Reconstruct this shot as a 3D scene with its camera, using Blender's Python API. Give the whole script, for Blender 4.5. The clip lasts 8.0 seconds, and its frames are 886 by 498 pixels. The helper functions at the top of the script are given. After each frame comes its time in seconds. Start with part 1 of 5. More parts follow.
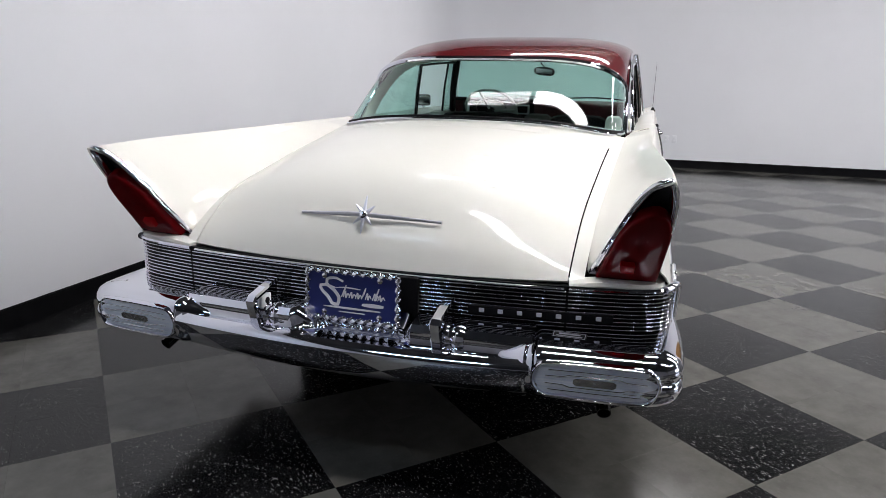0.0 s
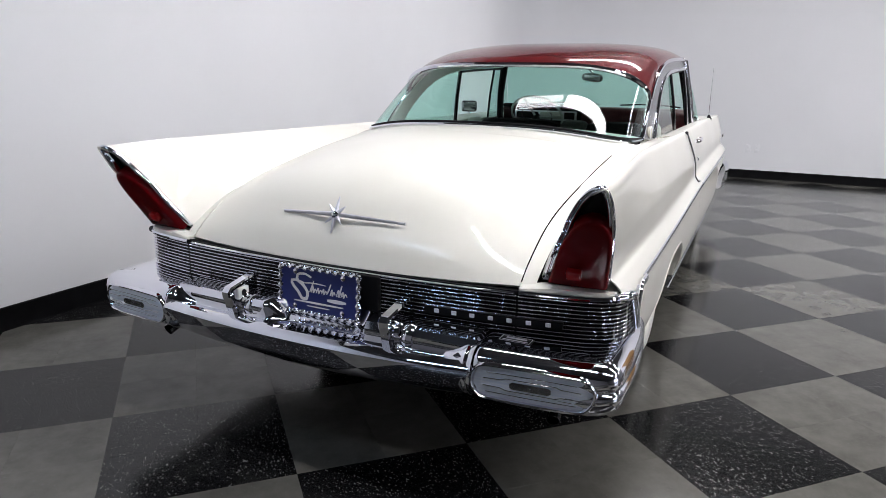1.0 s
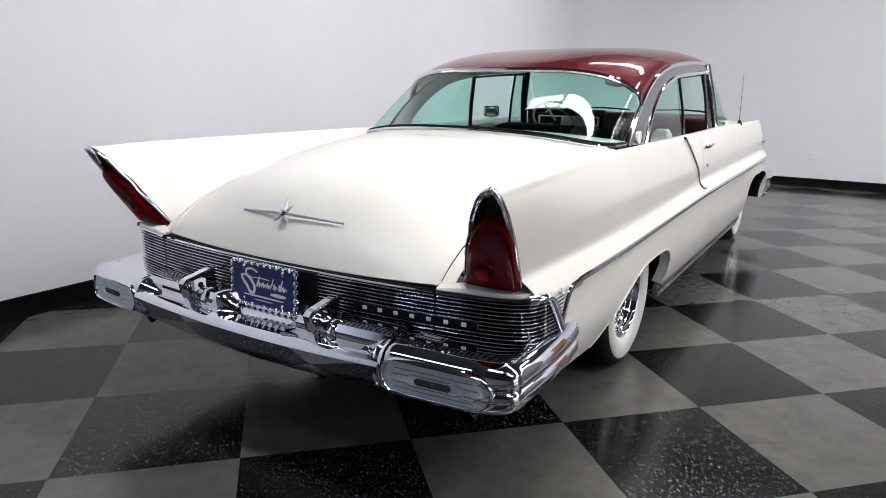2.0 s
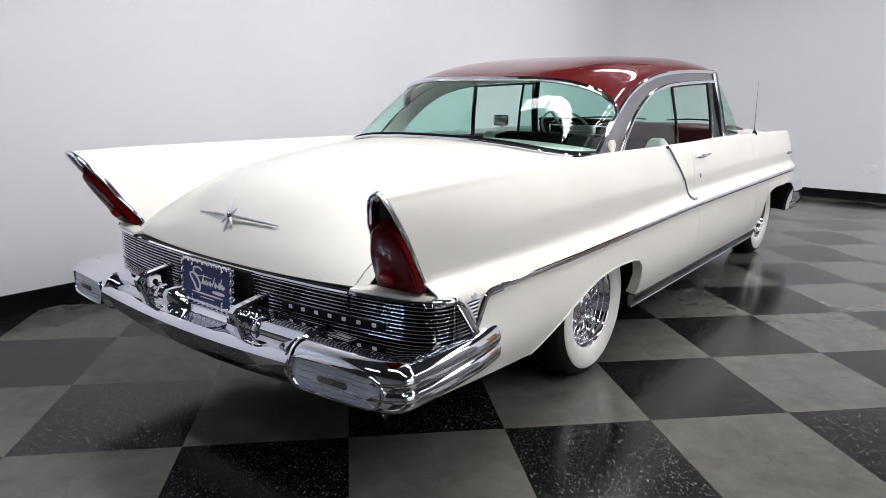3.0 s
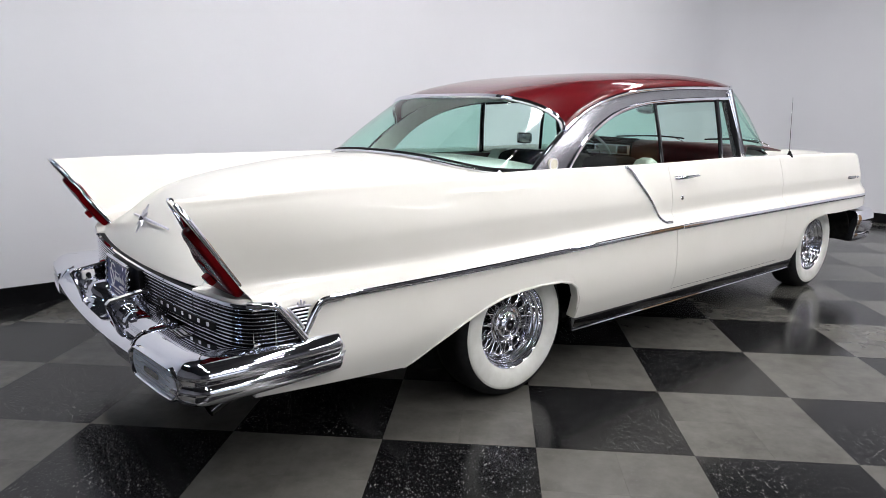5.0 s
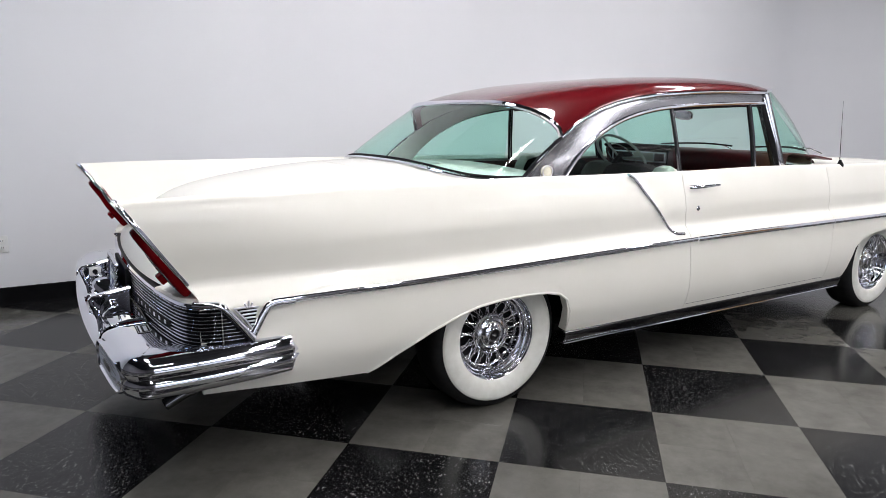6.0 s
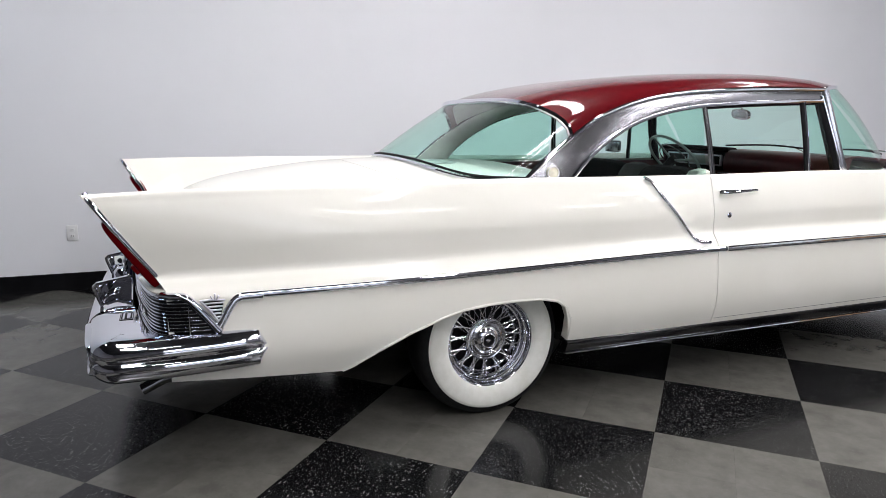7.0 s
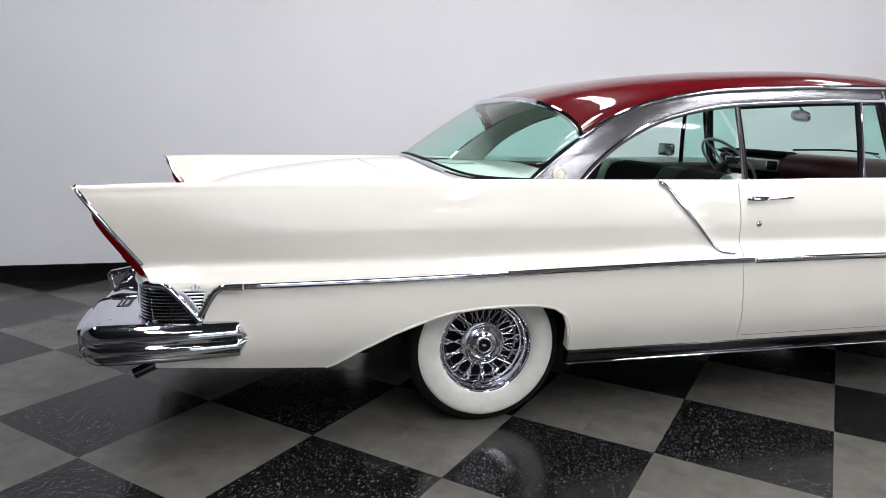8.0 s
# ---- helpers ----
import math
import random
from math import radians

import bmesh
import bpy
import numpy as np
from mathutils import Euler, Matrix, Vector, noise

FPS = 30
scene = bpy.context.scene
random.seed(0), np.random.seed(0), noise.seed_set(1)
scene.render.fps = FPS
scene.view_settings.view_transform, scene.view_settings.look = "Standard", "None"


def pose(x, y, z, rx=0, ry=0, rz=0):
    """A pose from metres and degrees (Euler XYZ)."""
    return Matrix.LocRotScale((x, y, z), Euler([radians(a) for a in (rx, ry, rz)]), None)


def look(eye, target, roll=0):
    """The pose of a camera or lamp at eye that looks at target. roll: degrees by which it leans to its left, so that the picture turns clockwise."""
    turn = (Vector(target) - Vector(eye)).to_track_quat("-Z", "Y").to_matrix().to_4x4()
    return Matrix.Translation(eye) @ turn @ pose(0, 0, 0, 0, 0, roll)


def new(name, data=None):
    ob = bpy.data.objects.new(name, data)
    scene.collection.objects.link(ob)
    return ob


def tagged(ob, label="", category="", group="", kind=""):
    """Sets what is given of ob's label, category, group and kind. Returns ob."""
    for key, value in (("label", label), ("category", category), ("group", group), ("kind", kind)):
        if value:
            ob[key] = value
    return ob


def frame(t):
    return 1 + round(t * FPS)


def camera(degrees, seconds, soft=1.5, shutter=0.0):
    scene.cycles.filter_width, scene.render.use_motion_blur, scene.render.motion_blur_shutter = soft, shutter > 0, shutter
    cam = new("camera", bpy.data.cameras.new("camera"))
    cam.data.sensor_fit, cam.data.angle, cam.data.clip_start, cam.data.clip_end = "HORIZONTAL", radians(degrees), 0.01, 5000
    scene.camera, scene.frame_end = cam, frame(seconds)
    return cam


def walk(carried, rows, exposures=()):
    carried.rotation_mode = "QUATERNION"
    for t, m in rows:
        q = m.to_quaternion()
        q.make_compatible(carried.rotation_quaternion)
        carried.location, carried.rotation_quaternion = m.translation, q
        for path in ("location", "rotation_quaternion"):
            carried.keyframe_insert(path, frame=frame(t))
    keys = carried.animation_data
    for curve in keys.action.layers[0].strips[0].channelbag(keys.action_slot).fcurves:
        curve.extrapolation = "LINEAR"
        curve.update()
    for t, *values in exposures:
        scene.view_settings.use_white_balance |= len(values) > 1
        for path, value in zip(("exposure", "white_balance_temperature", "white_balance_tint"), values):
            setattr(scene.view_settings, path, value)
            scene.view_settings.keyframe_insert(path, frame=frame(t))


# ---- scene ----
# ---- camera ----
cam = camera(67.5, 8.0, soft=0.85)
PATH = [
    (0, (-1.83, -1.164, 1.264), (-0.89, 0.529, 0.766), 1.1),
    (0.5, (-1.665, -1.273, 1.265), (-0.852, 0.489, 0.78), 1.1),
    (1, (-1.471, -1.385, 1.269), (-0.784, 0.43, 0.784), 1.1),
    (1.5, (-1.253, -1.491, 1.272), (-0.687, 0.366, 0.789), 1.0),
    (3, (-0.589, -1.725, 1.273), (-0.313, 0.205, 0.826), 0.8),
    (3.5, (-0.344, -1.77, 1.275), (-0.175, 0.176, 0.845), 1.0),
    (4, (-0.108, -1.796, 1.275), (-0.023, 0.159, 0.862), 1.1),
    (4.5, (0.15, -1.819, 1.279), (0.134, 0.139, 0.871), 1.1),
    (6, (0.891, -1.715, 1.282), (0.469, 0.201, 0.898), 0.8),
    (6.5, (1.109, -1.631, 1.276), (0.558, 0.253, 0.895), 0.8),
    (7, (1.337, -1.518, 1.278), (0.612, 0.306, 0.892), 0.9),
    (7.5, (1.532, -1.401, 1.273), (0.656, 0.355, 0.889), 1.0),
    (8, (1.704, -1.288, 1.266), (0.714, 0.407, 0.885), 1.2),
]
walk(cam, [(t, look(eye, target, roll)) for t, eye, target, roll in PATH],
     exposures=[(0.0, -0.12), (0.5, -0.07), (1.5, 0.02), (3.0, 0.03), (4.5, 0.02), (6.0, -0.02), (8.0, -0.06)])

# ---- world and light ----
HEADING = 43.94                     # the car and the walls stand at this angle to the floor tiles
CAR = pose(-0.072, 1.712, 0, 0, 0, HEADING)
world = bpy.data.worlds.new("world")
scene.world = world
world.use_nodes = True
world.node_tree.nodes["Background"].inputs[0].default_value = (0.8, 0.85, 1.0, 1)
world.node_tree.nodes["Background"].inputs[1].default_value = 0.02
scene.view_settings.exposure = 0.0
LAMP_STRENGTH = 44.0


# ---- materials ----
def material(name, color, rough=0.5, metal=0.0, coat=0.0, spec=0.5):
    m = bpy.data.materials.new(name)
    m.use_nodes = True
    b = m.node_tree.nodes["Principled BSDF"]
    b.inputs["Base Color"].default_value = (*color, 1)
    b.inputs["Roughness"].default_value = rough
    b.inputs["Metallic"].default_value = metal
    b.inputs["Coat Weight"].default_value = coat
    b.inputs["Coat Roughness"].default_value = 0.03
    b.inputs["Specular IOR Level"].default_value = spec
    return m


def node(m, kind, **inputs):
    n = m.node_tree.nodes.new(kind)
    for key, value in inputs.items():
        n.inputs[key.replace("_", " ")].default_value = value
    return n


def link(m, a, b):
    m.node_tree.links.new(a, b)


def ramp(m, source, stops):
    r = m.node_tree.nodes.new("ShaderNodeValToRGB")
    while len(r.color_ramp.elements) < len(stops):
        r.color_ramp.elements.new(0.5)
    for e, (p, c) in zip(r.color_ramp.elements, stops):
        e.position, e.color = p, (*c, 1)
    link(m, source, r.inputs[0])
    return r.outputs[0]


def noise_tex(m, scale, detail=4.0, rough=0.55, stretch=(1, 1, 1)):
    tc = node(m, "ShaderNodeTexCoord")
    mp = node(m, "ShaderNodeMapping")
    mp.inputs["Scale"].default_value = stretch
    link(m, tc.outputs["Object"], mp.inputs[0])
    n = node(m, "ShaderNodeTexNoise", Scale=scale, Detail=detail, Roughness=rough)
    link(m, mp.outputs[0], n.inputs["Vector"])
    return n.outputs[0]


def bump(m, height, strength, distance):
    b = node(m, "ShaderNodeBump", Strength=strength, Distance=distance)
    link(m, height, b.inputs["Height"])
    link(m, b.outputs[0], m.node_tree.nodes["Principled BSDF"].inputs["Normal"])


def vary(m, color_a, color_b, scale, rough_a=None, rough_b=None, detail=4.0, lo=0.35, hi=0.65, stretch=(1, 1, 1)):
    b = m.node_tree.nodes["Principled BSDF"]
    n = noise_tex(m, scale, detail, stretch=stretch)
    link(m, ramp(m, n, [(lo, color_a), (hi, color_b)]), b.inputs["Base Color"])
    if rough_a is not None:
        link(m, ramp(m, n, [(lo, (rough_a,) * 3), (hi, (rough_b,) * 3)]), b.inputs["Roughness"])
    return n


WHITE = material("pearl_white_paint", (0.77, 0.76, 0.70), 0.40, 0.0, 0.6, 0.2)
vary(WHITE, (0.805, 0.785, 0.715), (0.83, 0.81, 0.745), 3.0)
RED = material("maroon_paint", (0.09, 0.0015, 0.0045), 0.35, 0.0, 0.9, 0.05)
fl = noise_tex(RED, 900, 2)
link(RED, ramp(RED, fl, [(0.35, (0.078, 0.0009, 0.003)), (0.7, (0.108, 0.0018, 0.005))]), RED.node_tree.nodes["Principled BSDF"].inputs["Base Color"])
# base colour tinted blue to stand in for bluish reflections of the room
CHROME = material("chrome", (0.78, 0.79, 0.855), 0.045, 1.0)
cn = noise_tex(CHROME, 6, 4)
link(CHROME, ramp(CHROME, cn, [(0.3, (0.030,) * 3), (0.75, (0.060,) * 3)]), CHROME.node_tree.nodes["Principled BSDF"].inputs["Roughness"])
PLATED = material("plated_wire", (0.82, 0.82, 0.85), 0.22, 0.85)
vary(PLATED, (0.78, 0.78, 0.81), (0.86, 0.86, 0.89), 60)
HUB = material("turned_chrome", (0.74, 0.74, 0.78), 0.12, 1.0)
vary(HUB, (0.70, 0.70, 0.74), (0.78, 0.78, 0.82), 30, 0.09, 0.16)
HUB.node_tree.nodes["Principled BSDF"].inputs["Anisotropic"].default_value = 0.6
SATIN = material("brushed_steel", (0.42, 0.42, 0.44), 0.20, 1.0)
vary(SATIN, (0.40, 0.40, 0.42), (0.45, 0.45, 0.47), 40)
GUNMETAL = material("dark_brushed_metal", (0.13, 0.13, 0.14), 0.20, 1.0)
vary(GUNMETAL, (0.12, 0.12, 0.13), (0.14, 0.14, 0.15), 12)
ARCH = material("polished_surround", (0.30, 0.30, 0.32), 0.18, 1.0)
vary(ARCH, (0.285, 0.285, 0.305), (0.315, 0.315, 0.335), 12, 0.17, 0.21)
ROCKER = material("dark_plated_sill", (0.085, 0.085, 0.09), 0.16, 1.0)
vary(ROCKER, (0.07, 0.07, 0.075), (0.10, 0.10, 0.105), 9)
SILVER = material("bright_silver_plate", (0.72, 0.72, 0.78), 0.28, 0.75)
vary(SILVER, (0.68, 0.68, 0.74), (0.76, 0.76, 0.82), 50)
BLACK = material("black_enamel", (0.004, 0.004, 0.005), 0.5, spec=0.12)
DARK = material("undercoat", (0.008, 0.008, 0.008), 0.9, spec=0.1)
vary(DARK, (0.005, 0.005, 0.005), (0.014, 0.013, 0.012), 25)
RUBBER = material("tyre_rubber", (0.008, 0.008, 0.009), 0.75, spec=0.25)
vary(RUBBER, (0.006, 0.006, 0.007), (0.011, 0.011, 0.011), 40)
WHITEWALL = material("whitewall_rubber", (0.74, 0.74, 0.69), 0.5)
vary(WHITEWALL, (0.70, 0.70, 0.64), (0.78, 0.78, 0.73), 18)
LENS = material("red_lens", (0.10, 0.0012, 0.003), 0.26, 0.0, 0.0, 0.07)
vary(LENS, (0.090, 0.001, 0.0025), (0.115, 0.0015, 0.0035), 12)
REFLEX = material("bright_red_reflector", (0.26, 0.003, 0.005), 0.25, 0.0, 0.0, 0.12)
LAMP_LENS = material("frosted_lamp_lens", (0.70, 0.74, 0.84), 0.32, 0.0, 0.15)
vary(LAMP_LENS, (0.72, 0.77, 0.90), (0.84, 0.87, 0.95), 30, stretch=(1, 0.2, 6))
PLATE_BLUE = material("navy_plate", (0.016, 0.026, 0.155), 0.35)
LETTER = material("white_lettering", (0.80, 0.80, 0.84), 0.4)
VINYL_WHITE = material("white_vinyl", (0.72, 0.72, 0.66), 0.42)
vary(VINYL_WHITE, (0.68, 0.68, 0.62), (0.75, 0.75, 0.69), 30)
VINYL_SHELF = material("pale_shelf_vinyl", (0.80, 0.81, 0.76), 0.5)
vary(VINYL_SHELF, (0.77, 0.78, 0.73), (0.82, 0.83, 0.78), 20)
VINYL_RED = material("oxblood_vinyl", (0.065, 0.007, 0.010), 0.4)
vary(VINYL_RED, (0.055, 0.006, 0.009), (0.075, 0.009, 0.013), 35)
VINYL_GREY = material("grey_seat_insert", (0.055, 0.055, 0.050), 0.6)
vary(VINYL_GREY, (0.045, 0.045, 0.041), (0.065, 0.065, 0.06), 60)
VINYL_DARK = material("charcoal_cloth", (0.012, 0.011, 0.012), 0.9, spec=0.08)
vary(VINYL_DARK, (0.009, 0.008, 0.009), (0.017, 0.016, 0.017), 80)
WHEELGRIP = material("grey_green_plastic", (0.46, 0.50, 0.48), 0.35)
GREYTRIM = material("grey_door_card", (0.42, 0.43, 0.40), 0.6)


def glass(name, tint, gloss=0.0):
    m = bpy.data.materials.new(name)
    m.use_nodes = True
    t = m.node_tree
    t.nodes.clear()
    out = t.nodes.new("ShaderNodeOutputMaterial")
    mix = t.nodes.new("ShaderNodeMixShader")
    clear = t.nodes.new("ShaderNodeBsdfTransparent")
    shine = t.nodes.new("ShaderNodeBsdfGlossy")
    lw = t.nodes.new("ShaderNodeLayerWeight")
    lw.inputs[0].default_value = 0.5
    pw = t.nodes.new("ShaderNodeMath")
    pw.operation = "POWER"
    pw.inputs[1].default_value = 5.0
    fr = t.nodes.new("ShaderNodeMath")
    fr.operation = "MULTIPLY_ADD"
    fr.inputs[1].default_value, fr.inputs[2].default_value = 0.95, 0.038
    t.links.new(lw.outputs["Facing"], pw.inputs[0])
    t.links.new(pw.outputs[0], fr.inputs[0])
    clear.inputs[0].default_value = (*tint, 1)
    shine.inputs["Roughness"].default_value = 0.01
    t.links.new(fr.outputs[0], mix.inputs[0])
    t.links.new(clear.outputs[0], mix.inputs[1])
    t.links.new(shine.outputs[0], mix.inputs[2])
    t.links.new(mix.outputs[0], out.inputs[0])
    return m


GLASS = glass("green_tinted_glass", (0.70, 0.93, 0.865))

# room
GREYWALL = material("grey_wall", (0.27, 0.27, 0.30), 0.7)
vary(GREYWALL, (0.15, 0.15, 0.165), (0.19, 0.19, 0.205), 0.8)
WALL = material("painted_wall", (0.74, 0.745, 0.775), 0.75)
vary(WALL, (0.72, 0.725, 0.755), (0.755, 0.76, 0.79), 0.7)
bump(WALL, noise_tex(WALL, 160, 3), 0.05, 0.002)
CEIL = material("ceiling_paint", (0.04, 0.04, 0.042), 0.9)
vary(CEIL, (0.03, 0.03, 0.032), (0.05, 0.05, 0.052), 1.5)
BASE = material("black_cove_base", (0.004, 0.004, 0.005), 0.5, spec=0.06)
vary(BASE, (0.003, 0.003, 0.0035), (0.006, 0.006, 0.007), 8)
IVORY = material("ivory_enamel", (0.62, 0.60, 0.50), 0.35)
vary(IVORY, (0.54, 0.52, 0.43), (0.68, 0.66, 0.56), 90)
PLASTIC = material("white_plastic", (0.70, 0.70, 0.70), 0.4)


def tile_material(name, dark):
    m = material(name, (0.2, 0.2, 0.2), 0.3, spec=0.26)
    b = m.node_tree.nodes["Principled BSDF"]
    tc = node(m, "ShaderNodeTexCoord")
    info = node(m, "ShaderNodeObjectInfo")
    geo = node(m, "ShaderNodeNewGeometry")
    add = node(m, "ShaderNodeVectorMath")
    link(m, geo.outputs["Position"], add.inputs[0])
    shift = node(m, "ShaderNodeVectorMath")
    shift.operation = "SCALE"
    shift.inputs[0].default_value = (7, 3, 5)
    link(m, info.outputs["Random"], shift.inputs["Scale"])
    link(m, shift.outputs[0], add.inputs[1])
    mott = node(m, "ShaderNodeTexNoise", Scale=9.0, Detail=6.0, Roughness=0.65)
    link(m, add.outputs[0], mott.inputs["Vector"])
    if dark:
        base = ramp(m, mott.outputs[0], [(0.3, (0.0035, 0.0035, 0.004)), (0.7, (0.008, 0.008, 0.0085))])
        fleck_lo, fleck_hi, fleck = 0.650, 0.680, (0.15, 0.15, 0.146)
    else:
        base = ramp(m, mott.outputs[0], [(0.3, (0.069, 0.067, 0.060)), (0.7, (0.105, 0.103, 0.092))])
        fleck_lo, fleck_hi, fleck = 0.66, 0.72, (0.098, 0.096, 0.090)
    wob = node(m, "ShaderNodeMapping")
    wob.inputs["Scale"].default_value = (1, 0.45, 1)
    wob.inputs["Rotation"].default_value = (0, 0, 0.5)
    link(m, add.outputs[0], wob.inputs[0])
    fl = node(m, "ShaderNodeTexNoise", Scale=185.0, Detail=1.5, Roughness=0.5)
    link(m, wob.outputs[0], fl.inputs["Vector"])
    mask = ramp(m, fl.outputs[0], [(fleck_lo, (0, 0, 0)), (fleck_hi, (1, 1, 1))])
    mix = node(m, "ShaderNodeMixRGB")
    link(m, mask, mix.inputs[0])
    link(m, base, mix.inputs[1])
    mix.inputs[2].default_value = (*fleck, 1)
    link(m, mix.outputs[0], b.inputs["Base Color"])
    smear = node(m, "ShaderNodeTexNoise", Scale=2.2, Detail=5.0, Roughness=0.6)
    link(m, geo.outputs["Position"], smear.inputs["Vector"])
    link(m, ramp(m, smear.outputs[0], [(0.25, (0.13,) * 3), (0.75, (0.21,) * 3)]), b.inputs["Roughness"])
    bump(m, fl.outputs[0], 0.06, 0.002)
    return m


TILE_DARK = tile_material("charcoal_floor_tile", True)
TILE_LIGHT = tile_material("grey_floor_tile", False)
GROUT = material("tile_joint", (0.015, 0.015, 0.015), 0.8)


# ---- mesh helpers ----
def thicken(bm, thick):
    """Turns an open sheet into a thin solid with a rim."""
    bm.normal_update()
    rim = [e for e in bm.edges if len(e.link_faces) == 1]
    faces = list(bm.faces)
    under = {}
    for v in list(bm.verts):
        n = v.normal.copy()
        under[v] = bm.verts.new(v.co - n * thick / 2)
        v.co += n * thick / 2
    for f in faces:
        bm.faces.new([under[v] for v in reversed(f.verts)])
    for e in rim:
        a, b = e.verts
        try:
            bm.faces.new((a, b, under[b], under[a]))
        except ValueError:
            pass
    bmesh.ops.recalc_face_normals(bm, faces=bm.faces)


def part(name, bm, mat, parent=None, label="", smooth=True, thick=0.0, kind="", category=""):
    me = bpy.data.meshes.new(name)
    bmesh.ops.remove_doubles(bm, verts=bm.verts, dist=1e-5)
    bmesh.ops.recalc_face_normals(bm, faces=bm.faces)
    if thick:
        thicken(bm, thick)
    bm.to_mesh(me)
    bm.free()
    if smooth:
        me.shade_smooth()
        me.set_sharp_from_angle(angle=radians(38))
    me.materials.append(mat)
    ob = new(name, me)
    ob.parent = parent
    tagged(ob, label, category, "", kind)
    return ob


def thing(name, m, label, category, group=""):
    ob = new(name)
    ob.empty_display_size = 0.2
    ob.matrix_world = m
    return tagged(ob, label, category, group)


def grid(rows, bm=None, close=False):
    bm = bm or bmesh.new()
    vs = [[bm.verts.new(p) for p in r] for r in rows]
    for a, b in zip(vs, vs[1:]):
        n = len(a)
        for i in range(n if close else n - 1):
            q = [a[i], a[(i + 1) % n], b[(i + 1) % n], b[i]]
            try:
                bm.faces.new(q)
            except ValueError:
                pass
    return bm, vs


def cap(bm, ring):
    try:
        bm.faces.new(ring)
    except ValueError:
        pass


def tube(pts, r1, r2=None, n=8, bm=None, caps=True, taper=None):
    """A rod along pts: r1 across, r2 up."""
    r2 = r2 or r1
    pts = [Vector(p) for p in pts]
    rows = []
    for i, p in enumerate(pts):
        d = (pts[min(i + 1, len(pts) - 1)] - pts[max(i - 1, 0)]).normalized()
        up = Vector((0, 0, 1)) if abs(d.z) < 0.97 else Vector((1, 0, 0))
        a = d.cross(up).normalized()
        b = a.cross(d).normalized()
        k = taper[i] if taper else 1
        rows.append([p + a * (r1 * k * math.cos(t)) + b * (r2 * k * math.sin(t)) for t in [2 * math.pi * j / n for j in range(n)]])
    bm, vs = grid(rows, bm, close=True)
    if caps:
        cap(bm, vs[0])
        cap(bm, vs[-1])
    return bm


def sweep(path, profile, bm=None, caps=True):
    """A profile [(out, z)] carried along a level path [(x, y)]; profile may be a function of the station. Out is to the right of the way."""
    rows = []
    n = len(path)
    for i, p in enumerate(path):
        p = Vector(p)
        d1 = (p - Vector(path[i - 1])).normalized() if i else None
        d2 = (Vector(path[i + 1]) - p).normalized() if i < n - 1 else None
        d1, d2 = d1 or d2, d2 or d1
        n1, n2 = Vector((d1.y, -d1.x)), Vector((d2.y, -d2.x))
        m = (n1 + n2).normalized()
        m = m / max(0.5, m.dot(n1))
        pr = profile(i) if callable(profile) else profile
        rows.append([(p.x + m.x * o, p.y + m.y * o, z) for o, z in pr])
    bm, vs = grid(rows, bm)
    if caps:
        cap(bm, vs[0])
        cap(bm, vs[-1])
    return bm


def box(x0, x1, y0, y1, z0, z1, bevel=0.0, seg=2, bm=None):
    b = bmesh.new()
    bmesh.ops.create_cube(b, size=1)
    for v in b.verts:
        v.co = ((x0 + x1) / 2 + v.co.x * (x1 - x0), (y0 + y1) / 2 + v.co.y * (y1 - y0), (z0 + z1) / 2 + v.co.z * (z1 - z0))
    if bevel:
        bmesh.ops.bevel(b, geom=list(b.edges), offset=bevel, segments=seg, profile=0.5, affect="EDGES")
    return b


def lathe(profile, n=48, center=(0, 0, 0), sign=1):
    """profile [(radius, across)] turned about the y axis."""
    rows = []
    for r, a in profile:
        rows.append([(center[0] + r * math.cos(t), center[1] + sign * a, center[2] + r * math.sin(t)) for t in [2 * math.pi * j / n for j in range(n)]])
    bm, vs = grid(rows, None, close=True)
    return bm, vs


def curve_at(pts, x):
    """Smooth interpolation through (x, value...) rows."""
    xs = [p[0] for p in pts]
    if x <= xs[0]:
        return pts[0][1]
    if x >= xs[-1]:
        return pts[-1][1]
    i = max(k for k in range(len(xs) - 1) if xs[k] <= x)
    def slope(k):
        if k == 0:
            return (pts[1][1] - pts[0][1]) / (xs[1] - xs[0])
        if k == len(xs) - 1:
            return (pts[-1][1] - pts[-2][1]) / (xs[-1] - xs[-2])
        a = (pts[k][1] - pts[k - 1][1]) / (xs[k] - xs[k - 1])
        b = (pts[k + 1][1] - pts[k][1]) / (xs[k + 1] - xs[k])
        return 0 if a * b <= 0 else 2 * a * b / (a + b)
    h = xs[i + 1] - xs[i]
    t = (x - xs[i]) / h
    return ((2 * t ** 3 - 3 * t ** 2 + 1) * pts[i][1] + (t ** 3 - 2 * t ** 2 + t) * h * slope(i)
            + (-2 * t ** 3 + 3 * t ** 2) * pts[i + 1][1] + (t ** 3 - t ** 2) * h * slope(i + 1))


def resample(pts, n, smooth=True):
    """n points evenly along a polyline, smoothed."""
    pts = [Vector(p) for p in pts]
    s = [0.0]
    for a, b in zip(pts, pts[1:]):
        s.append(s[-1] + (b - a).length)
    dim = len(pts[0])
    rows = [[(si, p[d]) for si, p in zip(s, pts)] for d in range(dim)]
    out = []
    for i in range(n):
        x = s[-1] * i / (n - 1)
        if smooth:
            out.append(Vector([curve_at(r, x) for r in rows]))
        else:
            out.append(Vector([float(np.interp(x, s, [q[1] for q in r])) for r in rows]))
    return out


def smoothstep(x):
    x = min(1, max(0, x))
    return x * x * (3 - 2 * x)


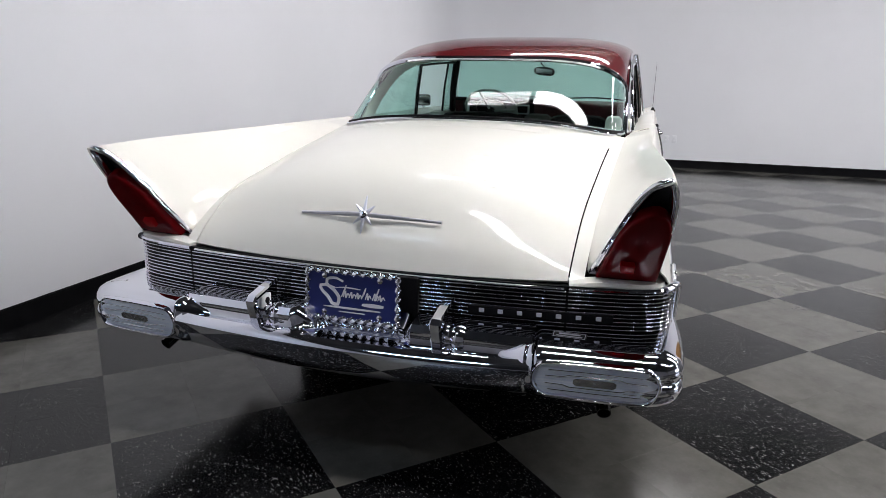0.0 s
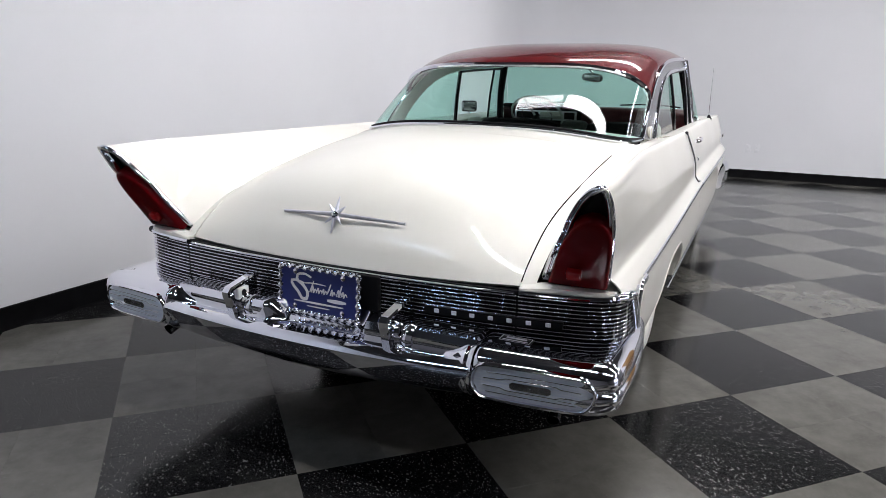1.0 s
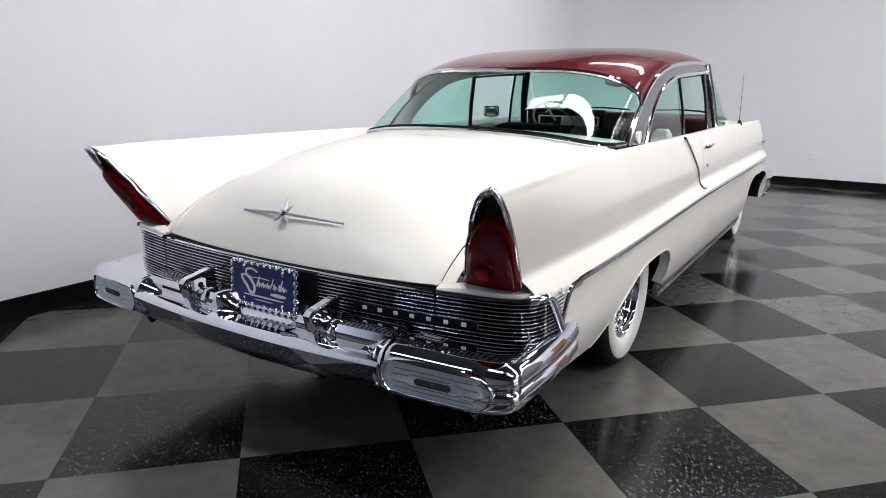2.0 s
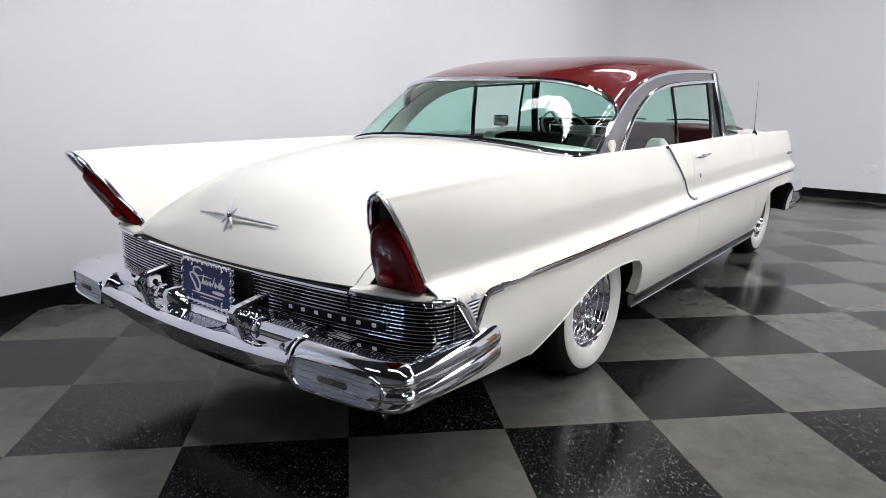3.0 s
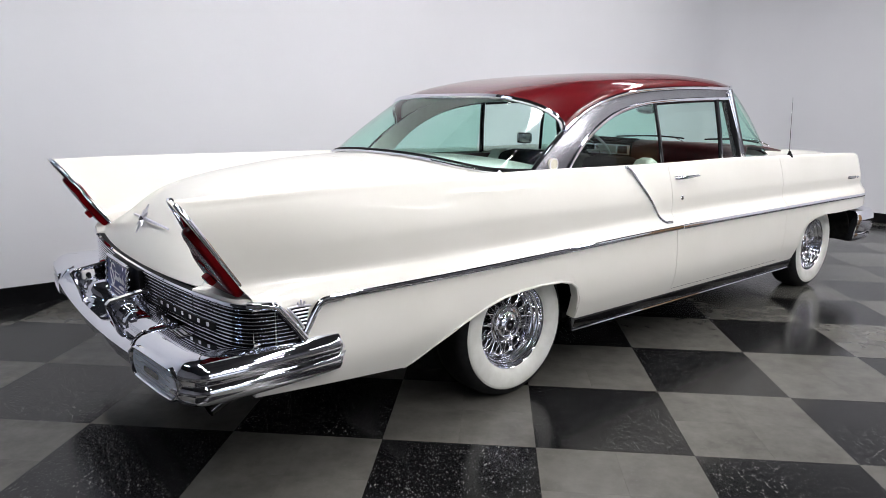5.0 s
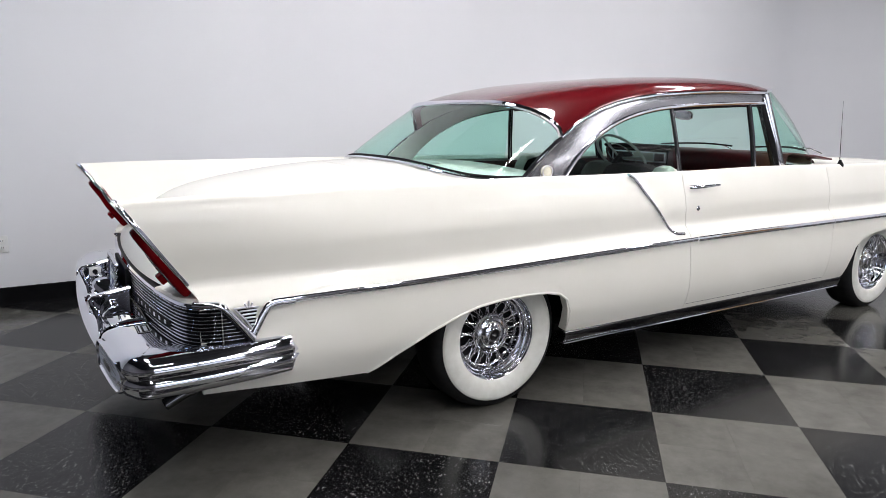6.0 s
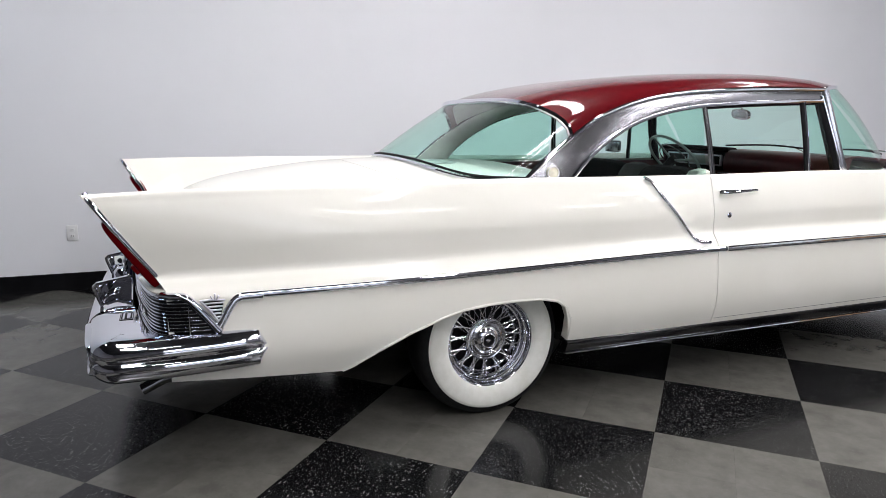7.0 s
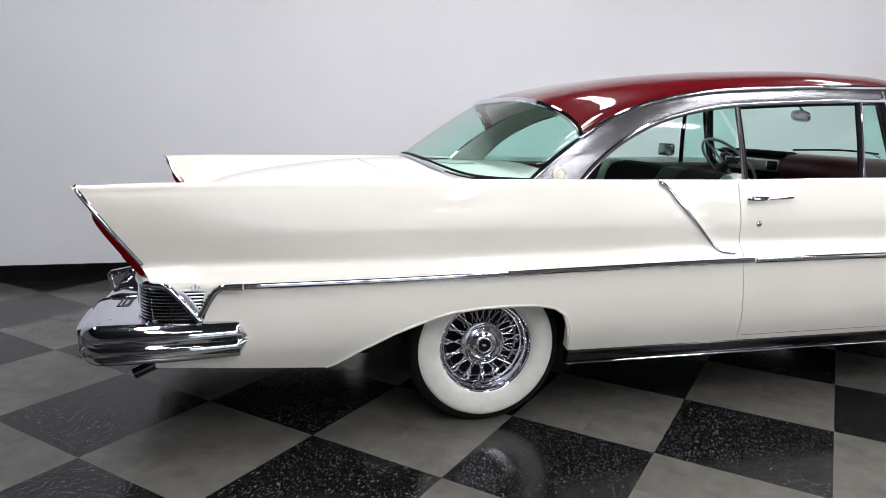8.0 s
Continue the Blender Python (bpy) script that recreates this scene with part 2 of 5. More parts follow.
# ---- the room ----
LEFT_WALL, FAR_WALL, RIGHT_WALL, BACK_WALL, CEILING = 2.12, 7.55, -13.0, -7.0, 4.1
WHITE_END = -6.6                  # past here the unseen end wall is made grey, to darken reflections in the glass
ROUND = 0.9                       # the rounded corner between the two white walls


def wall_run(points, name, mat, label):
    """A wall with a black cove base, along points in the car's frame; its inner side is to the right of the way."""
    bm = sweep(points, [(0, 0.0), (0, CEILING + 0.05), (-0.15, CEILING + 0.05), (-0.15, 0.0)], caps=True)
    wall = part(name, bm, mat, None, label, kind="structure")
    wall.matrix_world = CAR
    bm = sweep(points, [(0.002, 0.0), (0.013, 0.0), (0.010, 0.012), (0.008, 0.117), (0.002, 0.123)])
    base = part("baseboard", bm, BASE, None, "black vinyl baseboard along the wall", kind="structure")
    base.matrix_world = CAR


corner = [(FAR_WALL - ROUND + ROUND * math.sin(a), LEFT_WALL - ROUND + ROUND * math.cos(a)) for a in [i * math.pi / 32 for i in range(17)]]
wall_run([(BACK_WALL, LEFT_WALL)] + corner + [(FAR_WALL, WHITE_END)], "wall_north", WALL, "smooth white painted showroom wall with a rounded corner")
wall_run([(FAR_WALL, WHITE_END), (FAR_WALL, RIGHT_WALL), (BACK_WALL, RIGHT_WALL)], "wall_east", GREYWALL, "plain grey showroom wall")
wall_run([(BACK_WALL, RIGHT_WALL), (BACK_WALL, LEFT_WALL)], "wall_south", GREYWALL, "plain grey showroom wall")
ceil = part("ceiling", box(BACK_WALL - 0.2, FAR_WALL + 0.2, RIGHT_WALL - 0.2, LEFT_WALL + 0.2, CEILING, CEILING + 0.1), CEIL, None, "plain black-painted ceiling", kind="structure", smooth=False)
ceil.matrix_world = CAR


def ceiling_light(u, v, length, turn, lamp):
    m = CAR @ pose(u, v, CEILING, 0, 0, turn)
    t = thing("ceiling_light", m, "long fluorescent strip light on the ceiling", "ceiling light", "ceiling strip lights")
    part("frame", box(-length / 2, length / 2, -0.16, 0.16, -0.05, -0.002, 0.008), PLASTIC, t)
    part("diffuser", box(-length / 2 + 0.02, length / 2 - 0.02, -0.14, 0.14, -0.075, -0.051, 0.008), lamp, t, "glowing white diffuser")
    return t


def glow(name, strength):
    m = bpy.data.materials.new(name)
    m.use_nodes = True
    m.node_tree.nodes.clear()
    out = m.node_tree.nodes.new("ShaderNodeOutputMaterial")
    em = m.node_tree.nodes.new("ShaderNodeEmission")
    em.inputs[0].default_value = (0.982, 0.962, 0.985, 1)
    em.inputs[1].default_value = strength
    m.node_tree.links.new(em.outputs[0], out.inputs[0])
    return m


GLOW = glow("lamp_glow", LAMP_STRENGTH)
# the same fixtures at several strengths, set only to balance the room's brightness
GLOW_LOW = glow("dim_tube_glow", LAMP_STRENGTH * 0.4)
GLOW_HIGH = glow("bright_tube_glow", LAMP_STRENGTH * 1.22)
GLOW_MID = glow("medium_tube_glow", LAMP_STRENGTH * 0.7)
GLOW_COOL = glow("cool_fill_glow", LAMP_STRENGTH * 0.42)
GLOW_COOL.node_tree.nodes["Emission"].inputs[0].default_value = (0.62, 0.78, 1.0, 1)
LIGHTS = [(0.95, v, ln, 90, lamp) for v, ln, lamp in ((0.44, 0.84, GLOW_LOW), (-0.97, 1.86, GLOW_HIGH), (-3.8, 1.86, GLOW_HIGH))]
LIGHTS += [(4.2, v, ln, 90, lamp) for v, ln, lamp in ((0.44, 0.84, GLOW_LOW), (-0.97, 1.86, GLOW), (-3.8, 1.86, GLOW))]
# unseen fill added behind the car; the cool lamp tints the left wall blue
LIGHTS += [(-1.9, -1.3, 1.86, 90, GLOW_HIGH), (-1.9, -4.2, 1.86, 90, GLOW_MID), (-3.6, 0.9, 1.24, 90, GLOW_COOL)]
# more unseen lamps out to the right, added for fill and streaks on the flank
LIGHTS += [(-1.25, -6.0, 0.9, 0, GLOW_MID), (1.6, -6.0, 1.86, 90, GLOW_MID), (5.6, -5.5, 2.0, 0, GLOW_MID), (6.5, -7.2, 1.9, 0, GLOW_MID), (6.5, -9.6, 1.9, 0, GLOW_MID), (2.6, -9.0, 2.0, 0, GLOW_MID), (2.6, -11.4, 2.0, 0, GLOW_MID)]
for lu, lv, ln, turn, lamp in LIGHTS:
    ceiling_light(lu, lv, ln, turn, lamp)

# glowing framed panels in the unseen grey wall, added as bluish fill for the flank
FILL_PANE = glow("fill_pane_glow", 4.5)
FILL_PANE.node_tree.nodes["Emission"].inputs[0].default_value = (0.84, 0.89, 1.0, 1)
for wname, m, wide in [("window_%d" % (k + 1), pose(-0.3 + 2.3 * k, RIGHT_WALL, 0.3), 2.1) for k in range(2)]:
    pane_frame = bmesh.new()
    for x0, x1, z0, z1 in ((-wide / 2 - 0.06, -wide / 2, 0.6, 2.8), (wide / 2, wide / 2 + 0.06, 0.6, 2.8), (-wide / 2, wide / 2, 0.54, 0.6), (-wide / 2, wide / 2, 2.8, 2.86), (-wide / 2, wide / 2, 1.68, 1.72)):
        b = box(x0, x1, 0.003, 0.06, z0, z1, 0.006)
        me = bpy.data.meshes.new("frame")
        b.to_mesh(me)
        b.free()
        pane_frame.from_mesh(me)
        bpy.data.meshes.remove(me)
    win = part(wname, pane_frame, PLASTIC, None, "tall white framed glowing panel, added unseen as bluish side fill light", kind="structure")
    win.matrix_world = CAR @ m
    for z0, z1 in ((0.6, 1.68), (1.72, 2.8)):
        part("pane", box(-wide / 2, wide / 2, 0.006, 0.012, z0, z1), FILL_PANE, win, smooth=False)

# wooden door in the end wall
WOOD = material("stained_oak", (0.30, 0.16, 0.055), 0.35)
vary(WOOD, (0.22, 0.11, 0.035), (0.36, 0.20, 0.075), 9.0, 0.30, 0.42, stretch=(1, 6, 0.5))
door_leaf = part("door_1", box(-0.45, 0.45, 0.004, 0.045, 0.005, 2.05, 0.004), WOOD, None, "brown stained oak door, closed, in the white wall", kind="structure")
door_leaf.matrix_world = CAR @ pose(FAR_WALL, -4.95, 0, 0, 0, 90)
for x0, x1, z0, z1 in ((-0.53, -0.455, 0.0, 2.13), (0.455, 0.53, 0.0, 2.13), (-0.455, 0.455, 2.055, 2.13)):
    part("door_frame", box(x0, x1, 0.016, 0.060, z0, z1, 0.005), WOOD, door_leaf)
part("door_handle", tube([(0.38, 0.045, 1.0), (0.38, 0.085, 1.0), (0.36, 0.10, 1.0), (0.27, 0.10, 1.0)], 0.009), SATIN, door_leaf)

# wall outlets
for v in (-1.08, -1.20):
    o = thing("wall_outlet", CAR @ pose(FAR_WALL, v, 0.43, 0, 0, 90), "white power outlet on the white end wall", "outlet")
    part("cover_plate", box(-0.036, 0.036, 0.001, 0.007, -0.057, 0.057, 0.002), WALL, o)
    for dz in (-0.022, 0.022):
        part("socket", box(-0.016, 0.016, 0.006, 0.0085, dz - 0.014, dz + 0.014, 0.001), WALL, o)
outlet = thing("wall_outlet", CAR @ pose(-1.925, LEFT_WALL, 0.42), "white duplex power outlet on the white wall", "outlet")
part("cover_plate", box(-0.036, 0.036, -0.008, -0.001, -0.057, 0.057, 0.003), PLASTIC, outlet)
for dz in (-0.022, 0.022):
    sock = part("socket", box(-0.016, 0.016, -0.0105, -0.007, dz - 0.014, dz + 0.014, 0.0015), PLASTIC, outlet)
    for dx in (-0.006, 0.006):
        part("slot", box(dx - 0.0012, dx + 0.0012, -0.0112, -0.0100, dz - 0.004, dz + 0.006), BLACK, sock, smooth=False)

# ---- the car ----
car = thing("car", CAR, "white two-door hardtop with maroon roof, tail fins and chrome bumpers", "car")
TRIM = [(-1.03, 0.657), (-0.55, 0.660), (0.0, 0.670), (0.43, 0.680), (1.151, 0.694), (1.9, 0.699), (3.1, 0.702), (4.07, 0.694)]
RIDGE = [(-1.51, 1.020), (-1.185, 1.030), (-0.4, 1.036), (0.28, 1.036), (1.08, 1.034), (1.9, 1.043), (2.6, 1.038), (3.1, 1.034), (3.6, 1.028), (3.85, 1.022), (3.96, 1.010), (4.03, 0.990), (4.07, 0.962)]
WIDE = [(-1.55, 0.953), (2.6, 0.955), (3.2, 0.952), (3.6, 0.945), (3.9, 0.925), (4.07, 0.88)]


def trim_z(u):
    return curve_at(TRIM, u)


def ridge_z(u):
    return curve_at(RIDGE, u)


LAMP_OUT = [(0.70, 0.906), (0.72, 0.910), (0.76, 0.916), (0.80, 0.9225), (0.84, 0.929), (0.88, 0.934), (0.92, 0.937), (0.95, 0.938), (0.98, 0.936), (1.01, 0.928), (1.026, 0.912)]
LAMP_IN_V = [(0.70, 0.709), (0.76, 0.735), (0.80, 0.752), (0.84, 0.771), (0.88, 0.790), (0.92, 0.809), (0.95, 0.8255), (0.98, 0.845), (1.01, 0.875), (1.022, 0.895)]
LAMP_IN_U = [(0.70, -1.284), (0.76, -1.325), (0.80, -1.354), (0.84, -1.380), (0.88, -1.399), (0.92, -1.430), (0.95, -1.447), (0.98, -1.467), (1.01, -1.489), (1.022, -1.498)]


def lamp_out(z, sg):
    return Vector((-1.274 - 0.70 * (z - 0.70), sg * curve_at(LAMP_OUT, z), z))


def lamp_in(z, sg):
    return Vector((curve_at(LAMP_IN_U, z), sg * curve_at(LAMP_IN_V, z), z))


def half(u, z):
    """Half width of the flanks at a place along the car and a height."""
    w, zt = curve_at(WIDE, u), trim_z(u)
    if z >= zt:
        w -= 0.034 * smoothstep((z - zt + 0.004) / 0.090)
        line = 0.752 + (1.027 - z) * 0.97
        w -= 0.012 * smoothstep((u - line + 0.01) / 0.02) * smoothstep((z - 0.72) / 0.06)
        top = ridge_z(u)
        if z > top - 0.19:
            w -= (0.010 + 0.040 * smoothstep((u + 1.5) / 1.0)) * ((z - top + 0.19) / 0.19) ** 1.35
        near = 1 - smoothstep((u + 1.274 + 0.70 * (z - 0.70)) / 1.0)
        if near > 0 and z > 0.71:
            plain = 0.919 - 0.010 * max(0, (z - 0.835) / 0.19) ** 1.35
            w += near * smoothstep((z - 0.71) / 0.03) * (curve_at(LAMP_OUT, min(z, 1.0)) - 0.004 - plain)
        if z > top - 0.012:
            w -= 0.008 * ((z - top + 0.012) / 0.012) ** 2
    else:
        if 0.533 < z < 0.672 and u < -1.120 - (z - 0.535) * 0.77:
            w -= 0.024
        w -= 0.006 * smoothstep((zt - z) / 0.03) - 0.008 * math.sin(min(1, (zt - z) / 0.3) * math.pi)
        if z < 0.46:
            w -= 0.045 * ((0.46 - z) / 0.16) ** 2
    return w


def flank(bottom, top_u, sg, n=48, tail=False):
    """A flank between a lower edge [(u, z)] and the ridge above it at top_u, with a turned-in lip along the lower edge."""
    cols = []
    for (ub, zb), ut in zip(bottom, top_u):
        zt = ridge_z(ut)
        col = [Vector((ub, sg * (half(ub, zb) - 0.05), zb + 0.004)), Vector((ub, sg * (half(ub, zb) - 0.012), zb - 0.002))]
        knee = trim_z((ub + ut) / 2)
        for k in range(n):
            if k < 10:
                z = zb + (knee - 0.012 - zb) * k / 9
            elif k < 22:
                z = knee - 0.012 + 0.084 * (k - 9) / 12
            else:
                z = knee + 0.072 + (zt - knee - 0.072) * (1 - (1 - (k - 21) / (n - 22)) ** 1.25)
            f = (z - zb) / (zt - zb)
            u = ub + (ut - ub) * f
            plumb = ub + (ut - ub) * min(1, (z - zb) / (knee - zb))
            u += (plumb - u) * (smoothstep((ut + 1.0) / 0.4) if tail else 1)
            if tail:
                late = max(0, (z - 0.690) / (zt - 0.690))
                u += (ub + (ut - ub) * late - u) * max(0, 1 - (ut + 1.505) / 0.5)
            col.append(Vector((u, sg * half(u, z), z)))
        cols.append(col)
    return grid(cols)[0]


def edge_run(pts, step=0.045):
    out = []
    for a, b in zip(pts, pts[1:]):
        k = max(1, int(((b[0] - a[0]) ** 2 + (b[1] - a[1]) ** 2) ** 0.5 / step))
        out += [(a[0] + (b[0] - a[0]) * i / k, a[1] + (b[1] - a[1]) * i / k) for i in range(k)]
    return out + [pts[-1]]


DOOR_TOP, DOOR_LOW = 1.135, 1.165
for sg in (-1, 1):
    # rear quarter: tail, wheel arch, sill
    low = edge_run([(-1.27, 0.362), (-0.987, 0.338), (-0.66, 0.314), (-0.62, 0.330), (-0.525, 0.386), (-0.393, 0.450), (-0.258, 0.498), (-0.167, 0.522), (-0.052, 0.535),
                    (0.067, 0.539), (0.20, 0.535), (0.27, 0.520), (0.318, 0.488), (0.342, 0.432), (0.349, 0.37), (0.352, 0.327), (0.37, 0.322), (DOOR_LOW, 0.320)])
    length = [0.0]
    for a, b in zip(low, low[1:]):
        length.append(length[-1] + max(0.02, b[0] - a[0]))
    tops = [-1.505 + (DOOR_TOP + 1.505) * s / length[-1] for s in length]
    quarter = part("quarter_panel", flank(low, tops, sg, tail=True), WHITE, car, thick=0.004)
    arch = [p for p in low if -0.67 < p[0] < 0.353 and p[1] > 0.31]
    part("arch_lip", tube([(p[0], sg * (half(p[0], p[1]) - 0.002), p[1]) for p in arch], 0.007, 0.007, 8), WHITE, quarter)
    # door
    low = edge_run([(DOOR_LOW + 0.0035, 0.320), (2.46, 0.320)], 0.06)
    tops = [DOOR_TOP + 0.0035 + (2.46 - DOOR_TOP - 0.0035) * i / (len(low) - 1) for i in range(len(low))]
    door = part("door", flank(low, tops, sg), WHITE, car, thick=0.004)
    # thin black rod on the unbroken flank stands in for the door's shaded lower gap
    part("door_gap", tube([(u, sg * (half(u, 0.345) + 0.0005), 0.345) for u in np.linspace(DOOR_LOW + 0.01, 2.45, 12)], 0.0012, 0.0016, 6), BLACK, door)
    # front wing
    low = edge_run([(2.4625, 0.320), (2.68, 0.320), (2.70, 0.33), (2.715, 0.42), (2.75, 0.51), (2.82, 0.56), (2.95, 0.592), (3.10, 0.606), (3.35, 0.600), (3.62, 0.600), (4.04, 0.610)])
    length = [0.0]
    for a, b in zip(low, low[1:]):
        length.append(length[-1] + max(0.02, b[0] - a[0]))
    tops = [2.4625 + (4.04 - 2.4625) * s / length[-1] for s in length]
    wing = part("front_wing", flank(low, tops, sg), WHITE, car, thick=0.004)
    # wing front round the headlamp
    rows = []
    for k in range(9):
        a = k / 8 * math.pi / 2
        row = []
        for j in range(14):
            z = 0.61 + (ridge_z(4.04) - 0.61) * j / 13
            w = half(4.04, z)
            row.append((4.04 + 0.07 * math.sin(a), sg * (w - 0.12 * (1 - math.cos(a))), z - 0.02 * (1 - math.cos(a)) * (j > 10)))
        rows.append(row)
    part("headlamp_surround", grid(rows)[0], WHITE, wing, thick=0.004)

# deck: centre line and edge line from the rear glass to the tail
DECK_C = [(-0.165, 1.068), (-0.33, 1.064), (-0.527, 1.054), (-0.805, 1.022), (-1.021, 0.984), (-1.153, 0.942), (-1.24, 0.885), (-1.30, 0.815), (-1.35, 0.745), (-1.378, 0.674)]
DECK_E = [(0.03, 1.006), (-0.25, 0.962), (-0.5, 0.925), (-0.751, 0.880), (-0.93, 0.848), (-1.081, 0.812), (-1.17, 0.778), (-1.235, 0.745), (-1.288, 0.715), (-1.325, 0.686)]
VALLEY = 0.70
dc, de = resample(DECK_C, 48), resample(DECK_E, 48)


def valley(i):
    return VALLEY + 0.035 * (1 - i / 47)


def deck_point(i, v):
    a = abs(v) / valley(i)
    c, e = dc[i], de[i]
    wu, wz = a ** 2.2, 0.5 * a ** 2 + 0.5 * a ** 3.6
    return Vector((c[0] + (e[0] - c[0]) * wu, v, c[1] + (e[1] - c[1]) * wz))


LID_FRONT = 9
vs_lid = [0.6525 * (i / 20 - 1) for i in range(41)]
rows = [[deck_point(i, v * valley(i) / VALLEY) for v in vs_lid] for i in range(LID_FRONT, 48)]
last = rows[-1]
rows.append([p + Vector((0.012, 0, -0.008)) for p in last])
rows.append([p + Vector((0.05, 0, -0.006)) for p in last])
lid = part("trunk_lid", grid(rows)[0], WHITE, car, thick=0.004)
# panel under the rear glass, and the gutters beside the lid
rows = [[deck_point(i, valley(i) * (k / 20 - 1)) for k in range(41)] for i in range(0, LID_FRONT + 1)]
rows[-1] = [p.lerp(q, 0.88) for p, q in zip(rows[-2], rows[-1])]
part("deck_panel", grid(rows)[0], WHITE, car, thick=0.004)
for sg in (-1, 1):
    rows = []
    for i in range(LID_FRONT - 1, 48):
        rows.append([deck_point(i, sg * v * valley(i) / VALLEY) for v in (0.6572, 0.68, VALLEY)])
    bm, _ = grid(rows)
    # inner face of the fin and the shelf along the windows
    val = [deck_point(i, sg * valley(i)) for i in range(47, -1, -1)] + [Vector((u, sg * v, z)) for u, v, z in ((0.12, 0.740, 1.008), (0.2, 0.747, 1.008), (0.35, 0.757, 1.010))]
    val = resample(val, 60, False)
    rows = []
    for k, p in enumerate(val):
        f = k / 59
        ur = -1.505 + (0.35 + 1.505) * f ** 0.97
        r = Vector((ur, sg * half(ur, ridge_z(ur)), ridge_z(ur)))
        row = []
        for j in range(10):
            g = j / 9
            q = p.lerp(r, g)
            q.z = p.z + (r.z - p.z) * (g ** 1.25 * (1 - f) + g * f) - 0.0
            if j == 8:
                q.z += 0.004
            edge = lamp_in(0.70 + 0.322 * g, sg) + Vector((0.012, 0, 0)) if g < 1 else r
            q = q.lerp(edge, max(0, 1 - f / 0.16) ** 2)
            row.append(q)
        rows.append(row)
    grid(rows, bm)
    part("fin", bm, WHITE, car, thick=0.004)
    rows = []
    for k in range(20):
        u = 0.35 + (2.46 - 0.35) * k / 19
        z = ridge_z(u)
        rows.append([Vector((u, sg * (0.757 + (half(u, z) - 0.757) * g), 1.010 + (z - 1.010) * (1 - (1 - g) ** 2))) for g in (0, 0.25, 0.5, 0.75, 1)])
    part("window_sill", grid(rows)[0], WHITE, car, thick=0.004)

# tail lamps in the fins
for sg in (-1, 1):
    tip, inn, out = lamp_out(1.012, sg), lamp_in(0.70, sg), lamp_out(0.70, sg)
    def face(a, b):
        """a across from inside to outside, b up."""
        z = 0.70 + 0.322 * b
        return lamp_in(z, sg).lerp(lamp_out(z, sg), a)
    nrm = (tip - inn).cross(out - inn).normalized()
    if nrm.x > 0:
        nrm = -nrm
    outline = [face(0, b) for b in np.linspace(0, 0.97, 22)] + [Vector((-1.499, sg * 0.904, 1.0235)), Vector((-1.499, sg * 0.914, 1.0235)), Vector((-1.497, sg * 0.921, 1.019))] + [face(1, b) for b in np.linspace(0.955, 0, 22)] + [face(a, 0) for a in (0.75, 0.5, 0.25)]
    n = len(outline)
    side = []
    for k in range(n):
        d = (outline[(k + 1) % n] - outline[k - 1]).normalized()
        w = d.cross(nrm).normalized()
        side.append(w if w.dot(outline[k] - face(0.5, 0.4)) > 0 else -w)
    def ring_at(off, d):
        return [p + w * off + nrm * d for p, w in zip(outline, side)]
    bm, _ = grid([ring_at(o, d) for o, d in ((-0.002, -0.012), (0.001, -0.006), (0.002, -0.001), (0.000, 0.003), (-0.004, 0.0035), (-0.007, 0.001), (-0.009, -0.003), (-0.011, -0.001), (-0.014, 0.001), (-0.017, -0.001), (-0.020, -0.007), (-0.022, -0.016))], None, close=True)
    bezel = part("tail_lamp_bezel", bm, CHROME, car, "chrome tail lamp bezel")
    bm, vs = grid([ring_at(-0.019, -0.012), ring_at(-0.030, -0.018)], None, close=True)
    cap(bm, vs[-1])
    part("lamp_recess", bm, BLACK, bezel)
    inner = [face(0.085, b) for b in np.linspace(0.035, 0.46, 10)] + [face(a, b) for a, b in ((0.10, 0.53), (0.14, 0.60), (0.21, 0.66), (0.32, 0.705), (0.47, 0.73), (0.62, 0.73), (0.78, 0.705), (0.89, 0.66), (0.95, 0.60), (0.975, 0.53))] + [face(0.985, b) for b in np.linspace(0.46, 0.035, 10)] + [face(0.66, 0.030), face(0.33, 0.030)]
    im = sum(inner, Vector()) / len(inner)
    rings = []
    for shrink, d in ((1.0, -0.02), (1.0, 0.013), (0.987, 0.019), (0.955, 0.0225), (0.89, 0.0245), (0.7, 0.026), (0.35, 0.0268), (0.04, 0.027)):
        rings.append([im + (p - im) * shrink + nrm * (d * (1.25 - 1.1 * (p.z - 0.70)) if d > 0 else d) for p in inner])
    bm, vs = grid(rings, None, close=True)
    cap(bm, vs[-1])
    lamp = part("tail_lamp_lens", bm, LENS, bezel, "dark red tail lamp lens")
    bm = box(-0.021, 0.021, 0.0, 0.030, -0.018, 0.018, 0.005, 2)
    bm.transform(Matrix.Translation(face(0.45, 0.225) + nrm * 0.020) @ nrm.to_track_quat("Y", "Z").to_matrix().to_4x4())
    part("reflector", bm, REFLEX, lamp, "bright red block reflector")
    bm = tube([face(a, 0.035) + nrm * 0.004 for a in (0.15, 0.5, 0.85)], 0.006, 0.009)
    part("lamp_foot", bm, CHROME, bezel)

# ribbed tail grille, wrapped round the corners
HALF_PATH = [(-1.402, 0.0), (-1.398, 0.2), (-1.384, 0.45), (-1.362, 0.655), (-1.345, 0.76), (-1.325, 0.855), (-1.30, 0.912), (-1.264, 0.946), (-1.215, 0.960), (-1.16, 0.966), (-1.105, 0.968)]


def tail_path(sg, start, stop):
    pts = resample([(a, b * sg) for a, b in HALF_PATH], 160, True)
    keep = [p for p in pts if abs(p[1]) >= start - 1e-6 and p[0] <= stop]
    return [(p[0], p[1]) for p in (keep if sg < 0 else keep[::-1])]


